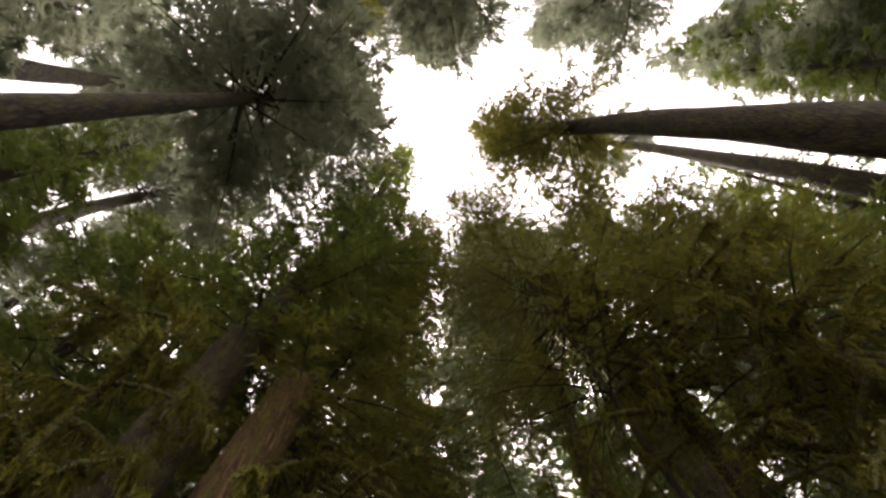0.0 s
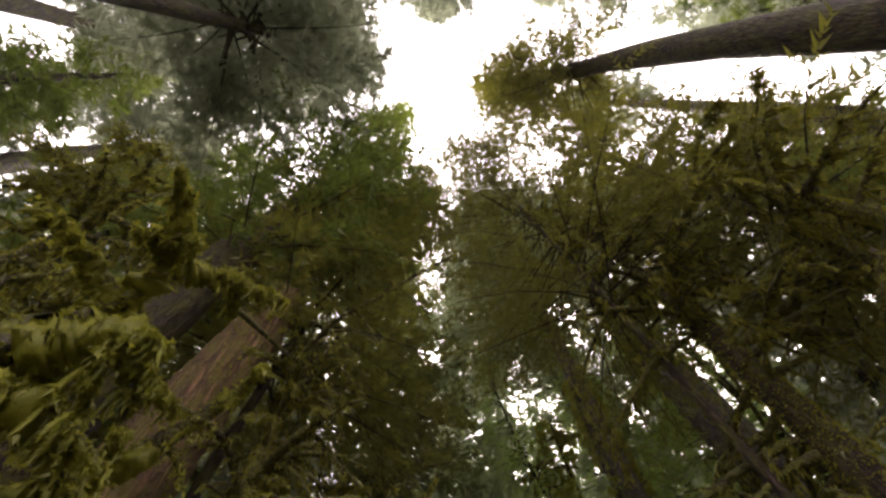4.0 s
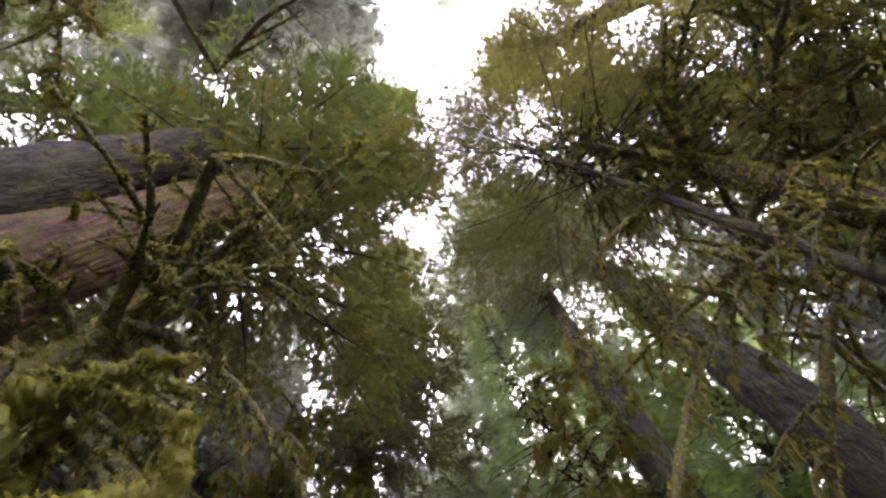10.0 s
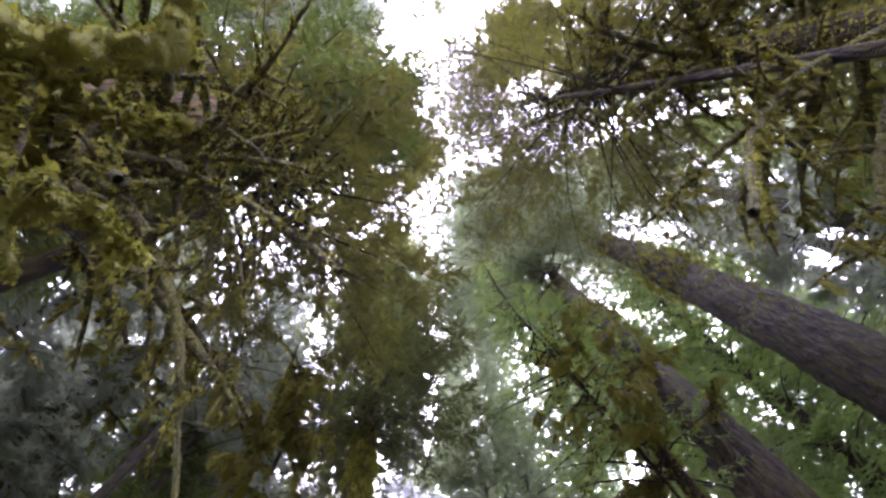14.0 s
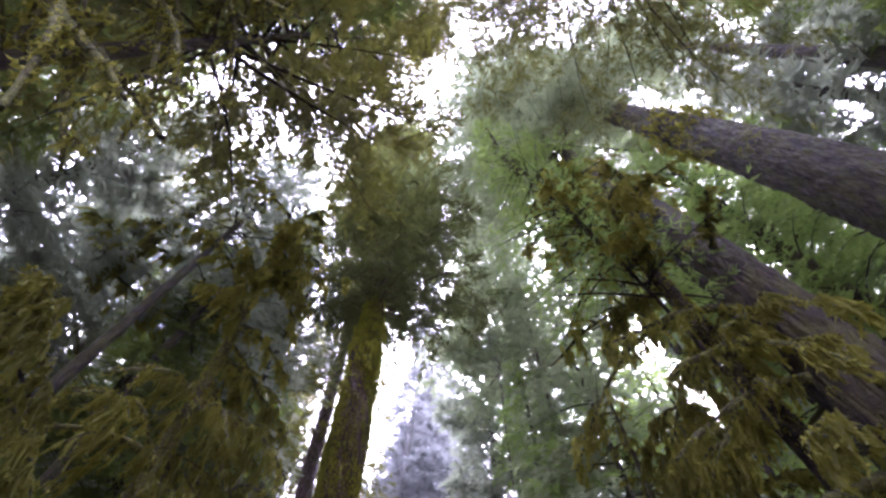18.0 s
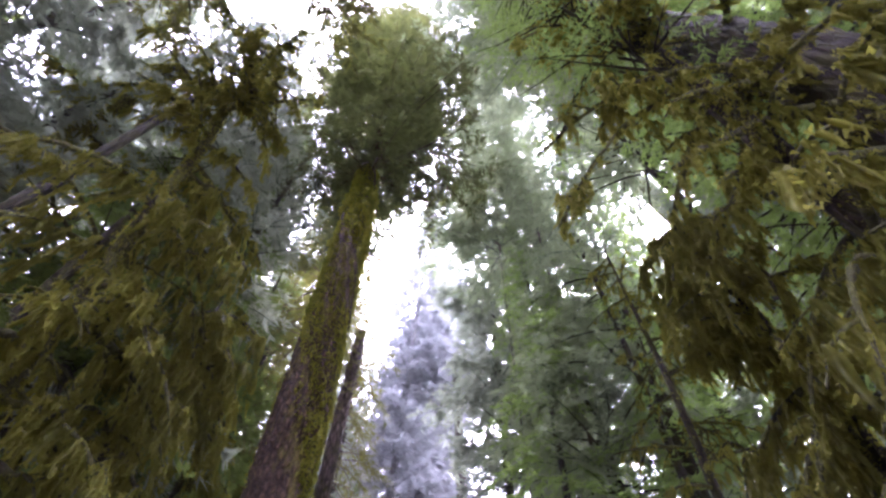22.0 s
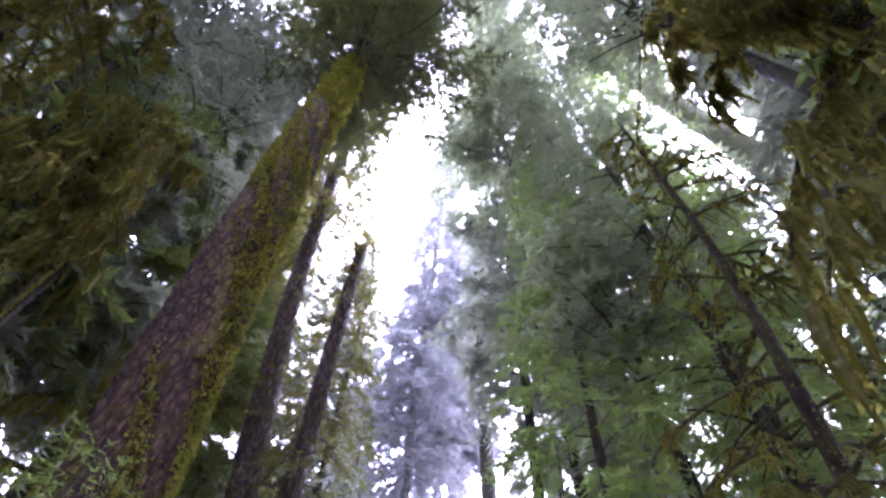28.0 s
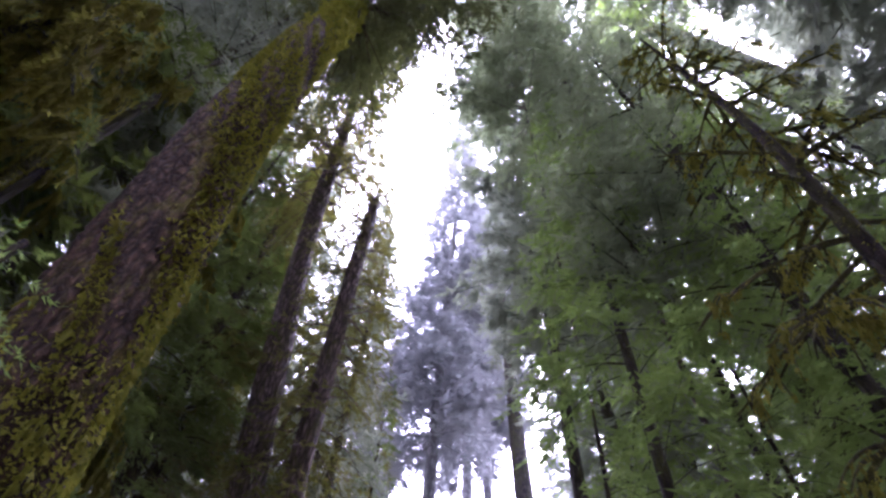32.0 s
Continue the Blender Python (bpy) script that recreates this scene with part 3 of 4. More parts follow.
# ---- ground ----
def ground():
    g = np.concatenate([np.linspace(-900, -80, 12), np.linspace(-70, 110, 61), np.linspace(130, 1200, 12)])
    X, Y = np.meshgrid(g, g)
    w = wobble(np.random.default_rng(3), 5, 0.12)
    Z = w(X * 0.21, Y * 0.17) * np.clip((np.abs(X - 1.5 - 0.09 * Y) - 1) / 6, 0, 1) - 0.04
    n = len(g)
    i, j = np.meshgrid(np.arange(n - 1), np.arange(n - 1), indexing="ij")
    Q = np.stack([i * n + j, i * n + j + 1, (i + 1) * n + j + 1, (i + 1) * n + j], -1).reshape(-1, 4)
    ob = new("ground", quad_mesh("ground", np.stack([X, Y, Z], -1).reshape(-1, 3), Q, SOIL, True))
    tagged(ob, "damp brown forest floor with moss and needles", "ground", kind="structure")


ground()

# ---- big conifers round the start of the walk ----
conifer("tall conifer with dense grey-green crown over the trail", [(-9.5, 0.5, 0), (-8.5, 0.8, 40), (-6.0, 2.0, 69)], 69, 0.5, 30, 8.0, 230, 11, NEEDLE_HAZE_GREY, BARK_GREY, leaf=0.72, low=0.6)
conifer("tall conifer whose dark tip hangs over the clearing", [(2.0, -9, 0), (1.6, -7.5, 40), (2.9, -3.4, 74)], 74, 0.9, 36, 6.0, 170, 12, NEEDLE_HAZE_GREY, BARK, leaf=0.72)
conifer("tall conifer with feathery olive crown beside the clearing", [(-4.5, -10, 0), (-4.6, -8.5, 40), (-4.4, -6.0, 73)], 73, 0.8, 36, 4.8, 140, 13, NEEDLE_OLIVE, BARK, leaf=0.72)
conifer("tall conifer with thick straight bare trunk and small olive crown", [(18.6, 0.8, 0), (16.0, 1.3, 15), (13.3, 1.8, 30), (10.2, 3.4, 45), (6.6, 4.9, 61)], 61, 1.25, 39, 5.8, 150, 14, NEEDLE_OLIVE, BARK, leaf=0.52, sides=40, dz=0.35, ridges=0.012, split=30)
conifer("slender conifer with bare trunk and sparse high crown", [(31.9, 6.0, 0), (28.5, 5.8, 20), (24.9, 5.5, 40), (21.2, 6.0, 60), (18.5, 6.6, 75)], 75, 1.2, 58, 4.5, 100, 15, NEEDLE_HAZE_GREY, BARK, leaf=0.72, sides=20)
conifer("grey conifer standing behind the clearing", [(16, -7.5, 0), (15.8, -7, 40), (14.5, -5.2, 72)], 72, 0.8, 40, 6.0, 150, 16, NEEDLE_HAZE_GREY, BARK_GREY, leaf=0.72)
conifer("wide grey-green conifer with leaning crown", [(28, -5, 0), (27.5, -4, 40), (25, -2.5, 63)], 63, 0.9, 22, 8.0, 190, 17, NEEDLE_HAZE_GREY, BARK_GREY, leaf=0.72, low=0.7)
conifer("conifer with bare grey trunk and high crown", [(-24.2, 7.2, 0), (-23.4, 7.6, 20), (-22.5, 8.1, 40), (-21.0, 10.2, 62)], 62, 1.15, 46, 6.0, 130, 18, NEEDLE_HAZE_GREY, BARK_GREY, leaf=0.66, sides=24, ridges=0.01)
conifer("conifer with thick bare trunk in grey light", [(-19.2, -3.5, 0), (-21.2, -2.0, 20), (-23.2, -0.5, 40), (-24.6, 0.4, 66)], 66, 1.3, 50, 6.5, 130, 19, NEEDLE_HAZE_GREY, BARK_GREY, leaf=0.72, sides=24, ridges=0.01)
conifer("big conifer with dark leaning trunk and grey tip", [(-9.5, 11.8, 0), (-8.6, 10.9, 8), (-7.8, 10.0, 15), (-6.3, 9.7, 25), (-3.6, 9.5, 40), (-0.6, 6.6, 62)], 62, 1.2, 21, 6.3, 220, 20, NEEDLE, BARK, leaf=0.52, sides=56, dz=0.22, ridges=0.028, fine_to=30, split=40, power=1.0)

# ---- the big conifers further along ----
bend_tree, bend_at, _ = conifer("big conifer with moss-streaked trunk and dark crown", [(8.4, 19.3, 0), (8.9, 19.2, 12), (9.1, 19.9, 22), (10.1, 21.4, 34), (11.2, 22.4, 48), (8.0, 19.2, 74)], 74, 0.76, 40, 9.8, 280, 21, NEEDLE_HAZE_GREEN, BARK, leaf=0.55, full=0.55, wood=0.013, droop=0.6, sides=72, dz=0.2, ridges=0.045, fine_to=34, split=20)
ridged_tree, ridged_at, _ = conifer("huge conifer with grey ridged trunk and moss collar", [(14.4, 18.1, 0), (14.2, 18.3, 15), (14.1, 18.4, 25), (13.8, 18.8, 35), (13.4, 19.5, 50), (11.6, 20.6, 76)], 76, 1.3, 54, 7.5, 150, 22, NEEDLE_HAZE_GREY, BARK_GREY, leaf=0.62, sides=72, dz=0.22, ridges=0.048, fine_to=40, split=20)
M_KNOTS = [(-2.8, 30.6, 0), (-2.4, 29.3, 6), (-1.92, 28.0, 12), (-1.8, 27.8, 20), (-2.45, 28.2, 30), (-2.65, 25.1, 70)]
main_tree, main_at, main_grid = conifer("great conifer with thick moss-grown trunk beside the trail", M_KNOTS, 70, 0.90, 28, 6.7, 330, 23, NEEDLE_DEEP, BARK_MOSSY, leaf=0.52, sides=96, dz=0.085, ridges=0.040, fine_to=22, split=60, low=0.5, full=0.36)
conifer("slender bare-trunked conifer with drooping needle tufts", [(-6.1, 43.3, 0), (-6.4, 40.5, 12), (-6.7, 38.0, 22), (-6.05, 35.5, 34), (-5.5, 33.1, 46), (-5.2, 32.0, 54)], 54, 0.78, 27, 4.2, 190, 24, NEEDLE_OLIVE, BARK_SMOOTH_HAZE, leaf=0.42, low=0.95, full=0.4, droop=0.95, sides=28, dz=0.4, ridges=0.012, split=30)
# mist on the far conifers below is painted into their colours
conifer("misty far conifer with straight dark trunk", [(2.5, 51.4, 0), (2.1, 54.3, 20), (1.6, 57.2, 40), (1.1, 60.3, 60), (0.9, 62.0, 78)], 79, 0.72, 42, 5.5, 170, 25, NEEDLE_HAZE_PALE, BARK_GREY, leaf=0.8, sides=16)
conifer("misty far conifer with slim trunk", [(-1.3, 68.3, 0), (-2.0, 68.2, 45), (-2.0, 66, 82)], 82, 0.6, 40, 7.0, 170, 26, NEEDLE_HAZE_PALE, BARK_HAZE_PALE, leaf=1.05)
conifer("misty far conifer beside the slim one", [(-3.5, 70.8, 0), (-4.2, 70.7, 45), (-3.5, 70, 78)], 78, 0.8, 36, 6.5, 160, 27, NEEDLE_HAZE_PALE, BARK_HAZE_PALE, leaf=1.05)
conifer("pale conifer in the mist with full crown", [(-5.0, 58.5, 0), (-3.9, 56.5, 40), (-0.2, 48, 80)], 80, 0.6, 28, 5.4, 300, 28, NEEDLE_HAZE_PALE, BARK_HAZE_PALE, leaf=0.75, low=0.8)
conifer("tall grey conifer above the trail", [(4.6, 45.5, 0), (4.9, 44.5, 35), (5.2, 37, 74)], 74, 0.34, 22, 5.0, 260, 29, NEEDLE_HAZE_GREY, BARK_GREY, leaf=0.72, full=0.65)
conifer("green conifer with pale slender trunk and hanging boughs", [(8.2, 53.3, 0), (8.9, 52.8, 15), (9.35, 52.4, 25), (10.2, 51.8, 40), (11.6, 50.5, 60)], 60, 0.45, 10, 5.2, 240, 30, NEEDLE_FRESH, BARK_GREY, leaf=0.5, droop=0.7, low=0.8, sides=24, dz=0.5, split=60)
conifer("green conifer with mossy green trunk", [(23.4, 39.4, 0), (22.3, 38.5, 15), (21.6, 38.0, 25), (20.3, 37.2, 40), (17.4, 36.6, 55), (15.0, 36.2, 67)], 68, 1.4, 50, 5.0, 120, 31, NEEDLE_FRESH, BARK_GREEN, leaf=0.52, sides=40, dz=0.3, ridges=0.012, split=20, power=0.55)
fresh_tree, _, _ = conifer("tall green conifer with feathery boughs", [(11.8, 38, 0), (12.2, 37.2, 25), (12.4, 36.2, 47), (12.6, 35.8, 57)], 57, 0.4, 9, 4.6, 235, 32, NEEDLE_FRESH, BARK, leaf=0.46, droop=0.55, low=0.8, split=40)


# ---- the broken snags ----
def snag(label, knots, H, r0, top, seed, bark, sides=48, dz=0.1, ridges=0.03, stubs=8, splinters=16, moss_mat=MOSS_GREEN, moss=1.0, tufts=0, reach=1.6):
    rng = np.random.default_rng(seed)
    bx, by = knots[0][0], knots[0][1]
    t = new("broken_snag")
    t.location = (bx, by, 0)
    tagged(t, label, "dead tree")
    at = stem_line([(x - bx, y - by, z) for x, y, z in knots])
    V, Q, (A, Z, R, c) = trunk_mesh(at, H, r0, rng, sides, dz, r0 * 0.4, ridges, stop=top)
    V = V.reshape(len(Z), sides, 3)
    tear = rng.uniform(-0.9, 0.5, sides)
    V[-1, :, 2] += np.convolve(np.r_[tear, tear[:4]], np.ones(3) / 3, "same")[:sides]
    part("trunk", (V.reshape(-1, 3), Q), bark, t, smooth=True)
    rt = R[-1].mean()
    for i in range(splinters):
        a = rng.uniform(0, 6.283)
        p = c[-1] + np.array([np.cos(a) * rt * 0.8, np.sin(a) * rt * 0.8, -0.6])
        h = rng.uniform(0.6, 1.9)
        q = np.stack([p, p + (0.03, 0.02, h * 0.6), p + (rng.normal(0, 0.08), rng.normal(0, 0.08), h)])
        part("splinter", tube(q, [0.09, 0.06, 0.01], 5, rng, 0.15, (1, 0, 0)), bark, t)
    for i in range(stubs):
        z = rng.uniform(top * 0.3, top * 0.98)
        mossy_limb(t, at(np.array(z)), rng.uniform(0, 6.283), rng.uniform(0.4, reach), rng, 0.045, 0.1, 0.2 * reach, moss, 0.35, 0.05, 1, moss_mat)
    if tufts:
        zz, aa = rng.uniform(1, top, tufts), rng.uniform(0, 6.283, tufts)
        rr = np.interp(zz, Z[:, 0], R.mean(1)) * 1.0
        P = at(zz) + np.stack([rr * np.cos(aa), rr * np.sin(aa), 0 * aa], -1)
        k = wobble(rng, 5, 0.5)(aa, zz) > 0.1
        P, aa = P[k], aa[k]
        d = np.stack([np.cos(aa), np.sin(aa), -0.9 + 0 * aa], -1) + rng.normal(0, 0.35, (len(P), 3))
        l = rng.uniform(0.05, 0.13, len(P))
        part("moss", blades(P, d, rng.normal(0, 1, (len(P), 3)), l, l * 0.35), moss_mat, t, kind="stuff")
    return t


snag("broken snag of rotting red wood with mossy sides", [(-6.55, 11.25, 0), (-5.95, 11.25, 8), (-5.4, 11.2, 15), (-4.6, 11.3, 21)], 60, 1.0, 20.9, 41, BARK_RED, 64, 0.1, 0.03, stubs=9, tufts=5000)
conifer("slim broken-topped hemlock with drooping mossy boughs", [(-5.4, 42.3, 0), (-4.75, 40.4, 12), (-4.2, 38.8, 22), (-3.5, 37.2, 32)], 28.8, 0.5, 7, 2.9, 170, 42, NEEDLE_OLIVE, BARK_SMOOTH_HAZE, leaf=0.34, droop=0.95, rise=0.05, low=0.9, full=0.22, sides=24, dz=0.3, ridges=0.02, split=40, r_top=0.3, name="broken_conifer")

# ---- moss-hung trees close to the trail ----
mossy_tree("moss-hung tree with dark trunk and crooked limbs", [(8.6, 10.5, 0), (8.4, 10.0, 8), (8.2, 9.65, 15), (8.2, 9.85, 22), (8.0, 10.1, 33)], 33, 0.48, 51, 6.0, 68, 5.1, 0.4, 0.85, BARK, droop=0.75, rise=0.2, r_limb=0.072, twigs=10)
conifer("dense olive conifer crown woven through mossy limbs", [(7.4, 10.6, 0), (6.8, 10.3, 18), (4.2, 9.4, 50)], 50, 0.13, 18, 6.6, 240, 52, NEEDLE_OLIVE, BARK, leaf=0.27, dense=1.1, droop=0.45, low=0.8, split=40, full=0.6, wood=0.010, group="moss-hung trees by the trail")
leaning_tree, _ = mossy_tree("leaning mossy tree with long drooping limbs", [(-3.85, 11.7, 0), (-3.7, 11.8, 6), (-3.55, 11.95, 12), (-3.5, 12.4, 18)], 20, 0.36, 53, 3.8, 56, 4.4, 0.28, 1.0, LIMB_MOSSY, droop=0.95, rise=0.25, moss_mat=MOSS, r_limb=0.072, az=(0.3, 1.3))
low_maple, _ = mossy_tree("low mossy maple arching over the trail edge", [(-4.4, 4.6, 0), (-3.6, 4.8, 3), (-2.4, 5.0, 6), (-1.9, 5.0, 7.5)], 7.5, 0.16, 54, 3.0, 20, 2.6, 0.5, 2.0, LIMB_MOSSY, droop=0.4, rise=0.35, moss_mat=MOSS_GREEN, r_limb=0.08)
mossy_tree("dark tree with radiating mossy branches", [(-6.1, 24.8, 0), (-5.0, 23.1, 8), (-4.05, 21.6, 15), (-4.1, 20.4, 21)], 23, 0.30, 55, 4.5, 56, 4.4, 0.75, 1.0, LIMB_MOSSY, droop=0.8, rise=0.15, r_limb=0.05, az=(-0.2, 1.2))
mossy_tree("tree hung with long curtains of moss", [(10.7, 23.4, 0), (8.6, 21.1, 8), (6.6, 18.9, 15), (6.9, 19.8, 25)], 25.5, 0.3, 56, 4.5, 44, 4.2, 0.8, 0.85, BARK, droop=1.0, rise=0.25, r_limb=0.045, top=0.35, az=(3.3, 1.1))
conifer("green conifer with pointed crown rising through moss curtains", [(10.4, 23.3, 0), (8.3, 21.0, 8), (6.1, 18.9, 15), (4.4, 18.3, 22), (3.95, 17.9, 28.5)], 28.5, 0.05, 13, 2.5, 150, 111, NEEDLE_FRESH, BARK, leaf=0.26, low=0.9, droop=0.45, split=40)
mossy_tree("thin tree with dark bare branches and moss tufts", [(8.9, 32.3, 0), (9.4, 31.6, 8), (9.8, 31.1, 14), (9.8, 31.0, 26)], 26, 0.24, 57, 5.5, 46, 3.2, 0.3, 0.28, BARK, droop=0.4, rise=0.05, twigs=8, r_limb=0.034, crook=0.07, trunk_moss=0.2)
mossy_tree("mossy tree with drapes on the far side of the trail", [(-19.3, 27.3, 0), (-16.8, 25.6, 10), (-14.8, 24.25, 18), (-12.1, 22.4, 28), (-9.6, 20.8, 38)], 38, 0.8, 58, 8, 40, 5.5, 1.0, 0.50, LIMB_MOSSY, droop=0.6, needle=NEEDLE)
mossy_tree("hemlock draped in thick moss near the great trunk", [(-6.8, 33.2, 0), (-7, 33.1, 10), (-7.3, 33, 20)], 22, 0.3, 59, 4, 24, 4.2, 1.2, 0.72, LIMB_MOSSY, droop=0.7, needle=NEEDLE)
mossy_tree("moss-curtained young tree by the trail", [(8.9, 24.4, 0), (9.0, 24.4, 8), (8.6, 24.2, 15)], 15.5, 0.24, 60, 3.5, 46, 3.4, 0.95, 1.25, BARK, droop=1.15, r_limb=0.045, az=(3.5, 1.1))
mossy_tree("moss-curtained maple at the edge of the trail", [(-5.6, 17.6, 0), (-5.3, 17.6, 5), (-4.9, 17.7, 10)], 10, 0.2, 61, 3.2, 40, 3.4, 0.75, 1.1, LIMB_MOSSY, droop=0.9, r_limb=0.05, az=(0.0, 1.2))


mossy_tree("mossy tree with tangled low limbs", [(-7.4, 6.2, 0), (-7.0, 6.2, 8), (-6.2, 6.0, 15)], 16, 0.24, 62, 4.5, 30, 4.2, 0.6, 0.72, LIMB_MOSSY, droop=0.5, needle=NEEDLE_OLIVE)
mossy_tree("mossy tree with broad hanging limbs", [(9.8, 5.4, 0), (9.6, 5.5, 8), (8.6, 5.8, 17)], 18, 0.26, 63, 5.5, 34, 4.4, 0.6, 0.72, LIMB_MOSSY, droop=0.5, needle=NEEDLE_OLIVE)
small_maple, _ = mossy_tree("small maple with thick bright moss on its limbs", [(-4.4, 10.6, 0), (-3.6, 10.8, 3), (-2.6, 11.2, 6), (-2.2, 11.3, 7.4)], 7.4, 0.16, 64, 3.2, 18, 2.4, 0.45, 2.0, LIMB_MOSSY, droop=0.4, rise=0.3, moss_mat=MOSS_GREEN, r_limb=0.09)
mossy_tree("dark hemlock hung with moss behind the great trunk", [(-6.6, 28.2, 0), (-6.6, 28.2, 10), (-6.4, 28.0, 18)], 19, 0.26, 65, 4.5, 22, 4.0, 1.1, 0.65, LIMB_MOSSY, droop=0.6, needle=NEEDLE)
conifer("young hemlock with bright feathery sprays", [(-1.6, 27.1, 0), (-1.25, 27.15, 3), (-0.95, 27.2, 5.9)], 5.9, 0.045, 1.8, 1.0, 60, 66, NEEDLE_FRESH, BARK, leaf=0.13, dense=2.2, split=40, group="young hemlocks")
conifer("olive conifer with moss-grown boughs over the trail", [(-6.6, 14.2, 0), (-5.4, 13.8, 20), (0.8, 12.8, 53)], 53, 0.24, 19, 6.2, 190, 67, NEEDLE_OLIVE, BARK, leaf=0.5, low=0.8, full=0.5, split=40)
conifer("green conifer with hanging boughs near the mossy trees", [(-12.4, 27.6, 0), (-12.2, 27.5, 20), (-12.2, 27, 44)], 44, 0.4, 7, 5.0, 200, 69, NEEDLE, BARK, leaf=0.48, low=0.8, split=30)
conifer("soft green conifer at the trail bend", [(12.6, 27.4, 0), (12.4, 27.4, 20), (11.4, 27.6, 57)], 57, 0.3, 27, 5.4, 170, 70, NEEDLE_HAZE_GREEN, BARK_GREY, leaf=0.5, low=0.8, droop=0.5, split=30)
conifer("green conifer with soft drooping boughs by the trail", [(6.2, 38.8, 0), (6.6, 38.5, 13), (7.0, 38.0, 25), (7.3, 37.6, 50)], 48, 0.22, 9, 3.8, 170, 72, NEEDLE_FRESH, BARK_GREY, leaf=0.5, low=0.8, droop=0.55, split=40, wood=0.009)
conifer("grey conifer beyond the bend of the trail", [(7.2, 49.5, 0), (7.2, 49.3, 25), (6.9, 48, 60)], 60, 0.45, 12, 4.6, 190, 73, NEEDLE_HAZE_GREY, BARK_GREY, leaf=0.7, low=0.8)


conifer("tall grey conifer leaning in over the trail", [(5.6, 44.5, 0), (5.6, 41, 25), (5.0, 27.2, 69)], 69, 0.06, 36, 5.4, 230, 74, NEEDLE_HAZE_GREEN, BARK_SMOOTH_HAZE, leaf=0.6, low=0.7, full=0.6, wood=0.012)
conifer("young conifer with drooping lacy branchlets", [(-5.6, 44.5, 0), (-5.5, 44.4, 20), (-5.2, 44, 36)], 36, 0.3, 8, 3.4, 150, 75, NEEDLE_HAZE_GREY, BARK_GREY, leaf=0.5, low=0.8, droop=0.9)


conifer("grey conifer with lacy crown beyond the thin mossy tree", [(11.2, 36.4, 0), (10.9, 35.8, 25), (9.3, 33.6, 63)], 63, 0.22, 20, 4.6, 110, 77, NEEDLE_HAZE_GREEN, BARK_GREY, leaf=0.55, low=0.7)
conifer("olive conifer with loose crown behind the mossy tree", [(11.4, 7.2, 0), (11.2, 7.3, 20), (10.2, 7.4, 43)], 43, 0.32, 13, 5.0, 170, 76, NEEDLE_OLIVE, BARK, leaf=0.42, low=0.7, split=30)


mossy_tree("dark clump of moss-laden limbs low by the trail", [(8.9, 30.4, 0), (8.7, 30.6, 4), (8.4, 30.9, 7.2)], 7.5, 0.2, 78, 2.6, 26, 2.6, 0.45, 0.9, BARK, droop=0.8, r_limb=0.05)

conifer("soft green conifer behind the moss-hung tree", [(19.3, 15.1, 0), (19.3, 15.1, 30), (19.4, 14.9, 50), (19.0, 14.9, 64)], 64, 0.62, 44, 5.0, 140, 79, NEEDLE_HAZE_GREEN, BARK_GREY, leaf=0.55, low=0.7, full=0.6)

mossy_tree("slim tree cloaked in long olive moss drapes", [(-5.0, 25.4, 0), (-4.8, 25.5, 6), (-4.2, 25.6, 14)], 14.5, 0.2, 84, 4.0, 40, 3.0, 0.9, 1.0, BARK, droop=1.2, rise=0.25, r_limb=0.05, az=(-0.3, 1.2))

conifer("young hemlock with drooping tip among the taller trees", [(4.6, 37.0, 0), (4.7, 37.0, 6), (5.0, 37.0, 12)], 12, 0.09, 2.0, 1.9, 80, 85, NEEDLE_FRESH, BARK, leaf=0.16, dense=1.6, droop=0.6, split=40, group="young hemlocks")
conifer("young hemlock with soft green boughs at the trail side", [(8.7, 37.2, 0), (8.8, 37.2, 6), (8.9, 37.1, 13)], 13, 0.09, 2.0, 2.2, 80, 86, NEEDLE_FRESH, BARK, leaf=0.18, dense=1.5, droop=0.6, split=40, group="young hemlocks")

conifer("soft green conifer with full crown behind the trail", [(9.8, 40.4, 0), (9.6, 39.8, 25), (8.2, 37.6, 62)], 62, 0.22, 18, 5.2, 190, 87, NEEDLE_HAZE_GREEN, BARK_GREY, leaf=0.6, low=0.8, full=0.65)

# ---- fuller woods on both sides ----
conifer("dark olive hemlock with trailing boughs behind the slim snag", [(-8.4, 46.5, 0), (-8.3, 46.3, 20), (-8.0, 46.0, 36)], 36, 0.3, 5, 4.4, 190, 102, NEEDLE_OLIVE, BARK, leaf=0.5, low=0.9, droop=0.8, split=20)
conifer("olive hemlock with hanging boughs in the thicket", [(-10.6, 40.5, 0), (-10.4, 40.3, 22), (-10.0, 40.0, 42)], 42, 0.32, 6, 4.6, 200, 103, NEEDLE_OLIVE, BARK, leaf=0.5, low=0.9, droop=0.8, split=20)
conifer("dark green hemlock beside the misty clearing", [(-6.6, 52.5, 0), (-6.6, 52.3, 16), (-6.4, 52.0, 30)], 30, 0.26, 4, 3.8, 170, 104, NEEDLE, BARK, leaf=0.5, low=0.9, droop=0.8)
conifer("lacy grey-green conifer below the big mossy trunk", [(16.6, 35.4, 0), (16.4, 35.2, 16), (16.0, 35.0, 31)], 31, 0.24, 6, 4.2, 170, 105, NEEDLE_HAZE_GREEN, BARK_GREY, leaf=0.5, low=0.8, droop=0.5)
conifer("grey conifer with thin boughs beyond the big mossy trunk", [(23.0, 46.0, 0), (22.8, 45.6, 24), (22.0, 45.0, 50)], 50, 0.4, 12, 5.2, 180, 106, NEEDLE_HAZE_GREY, BARK_GREY, leaf=0.66, low=0.8)

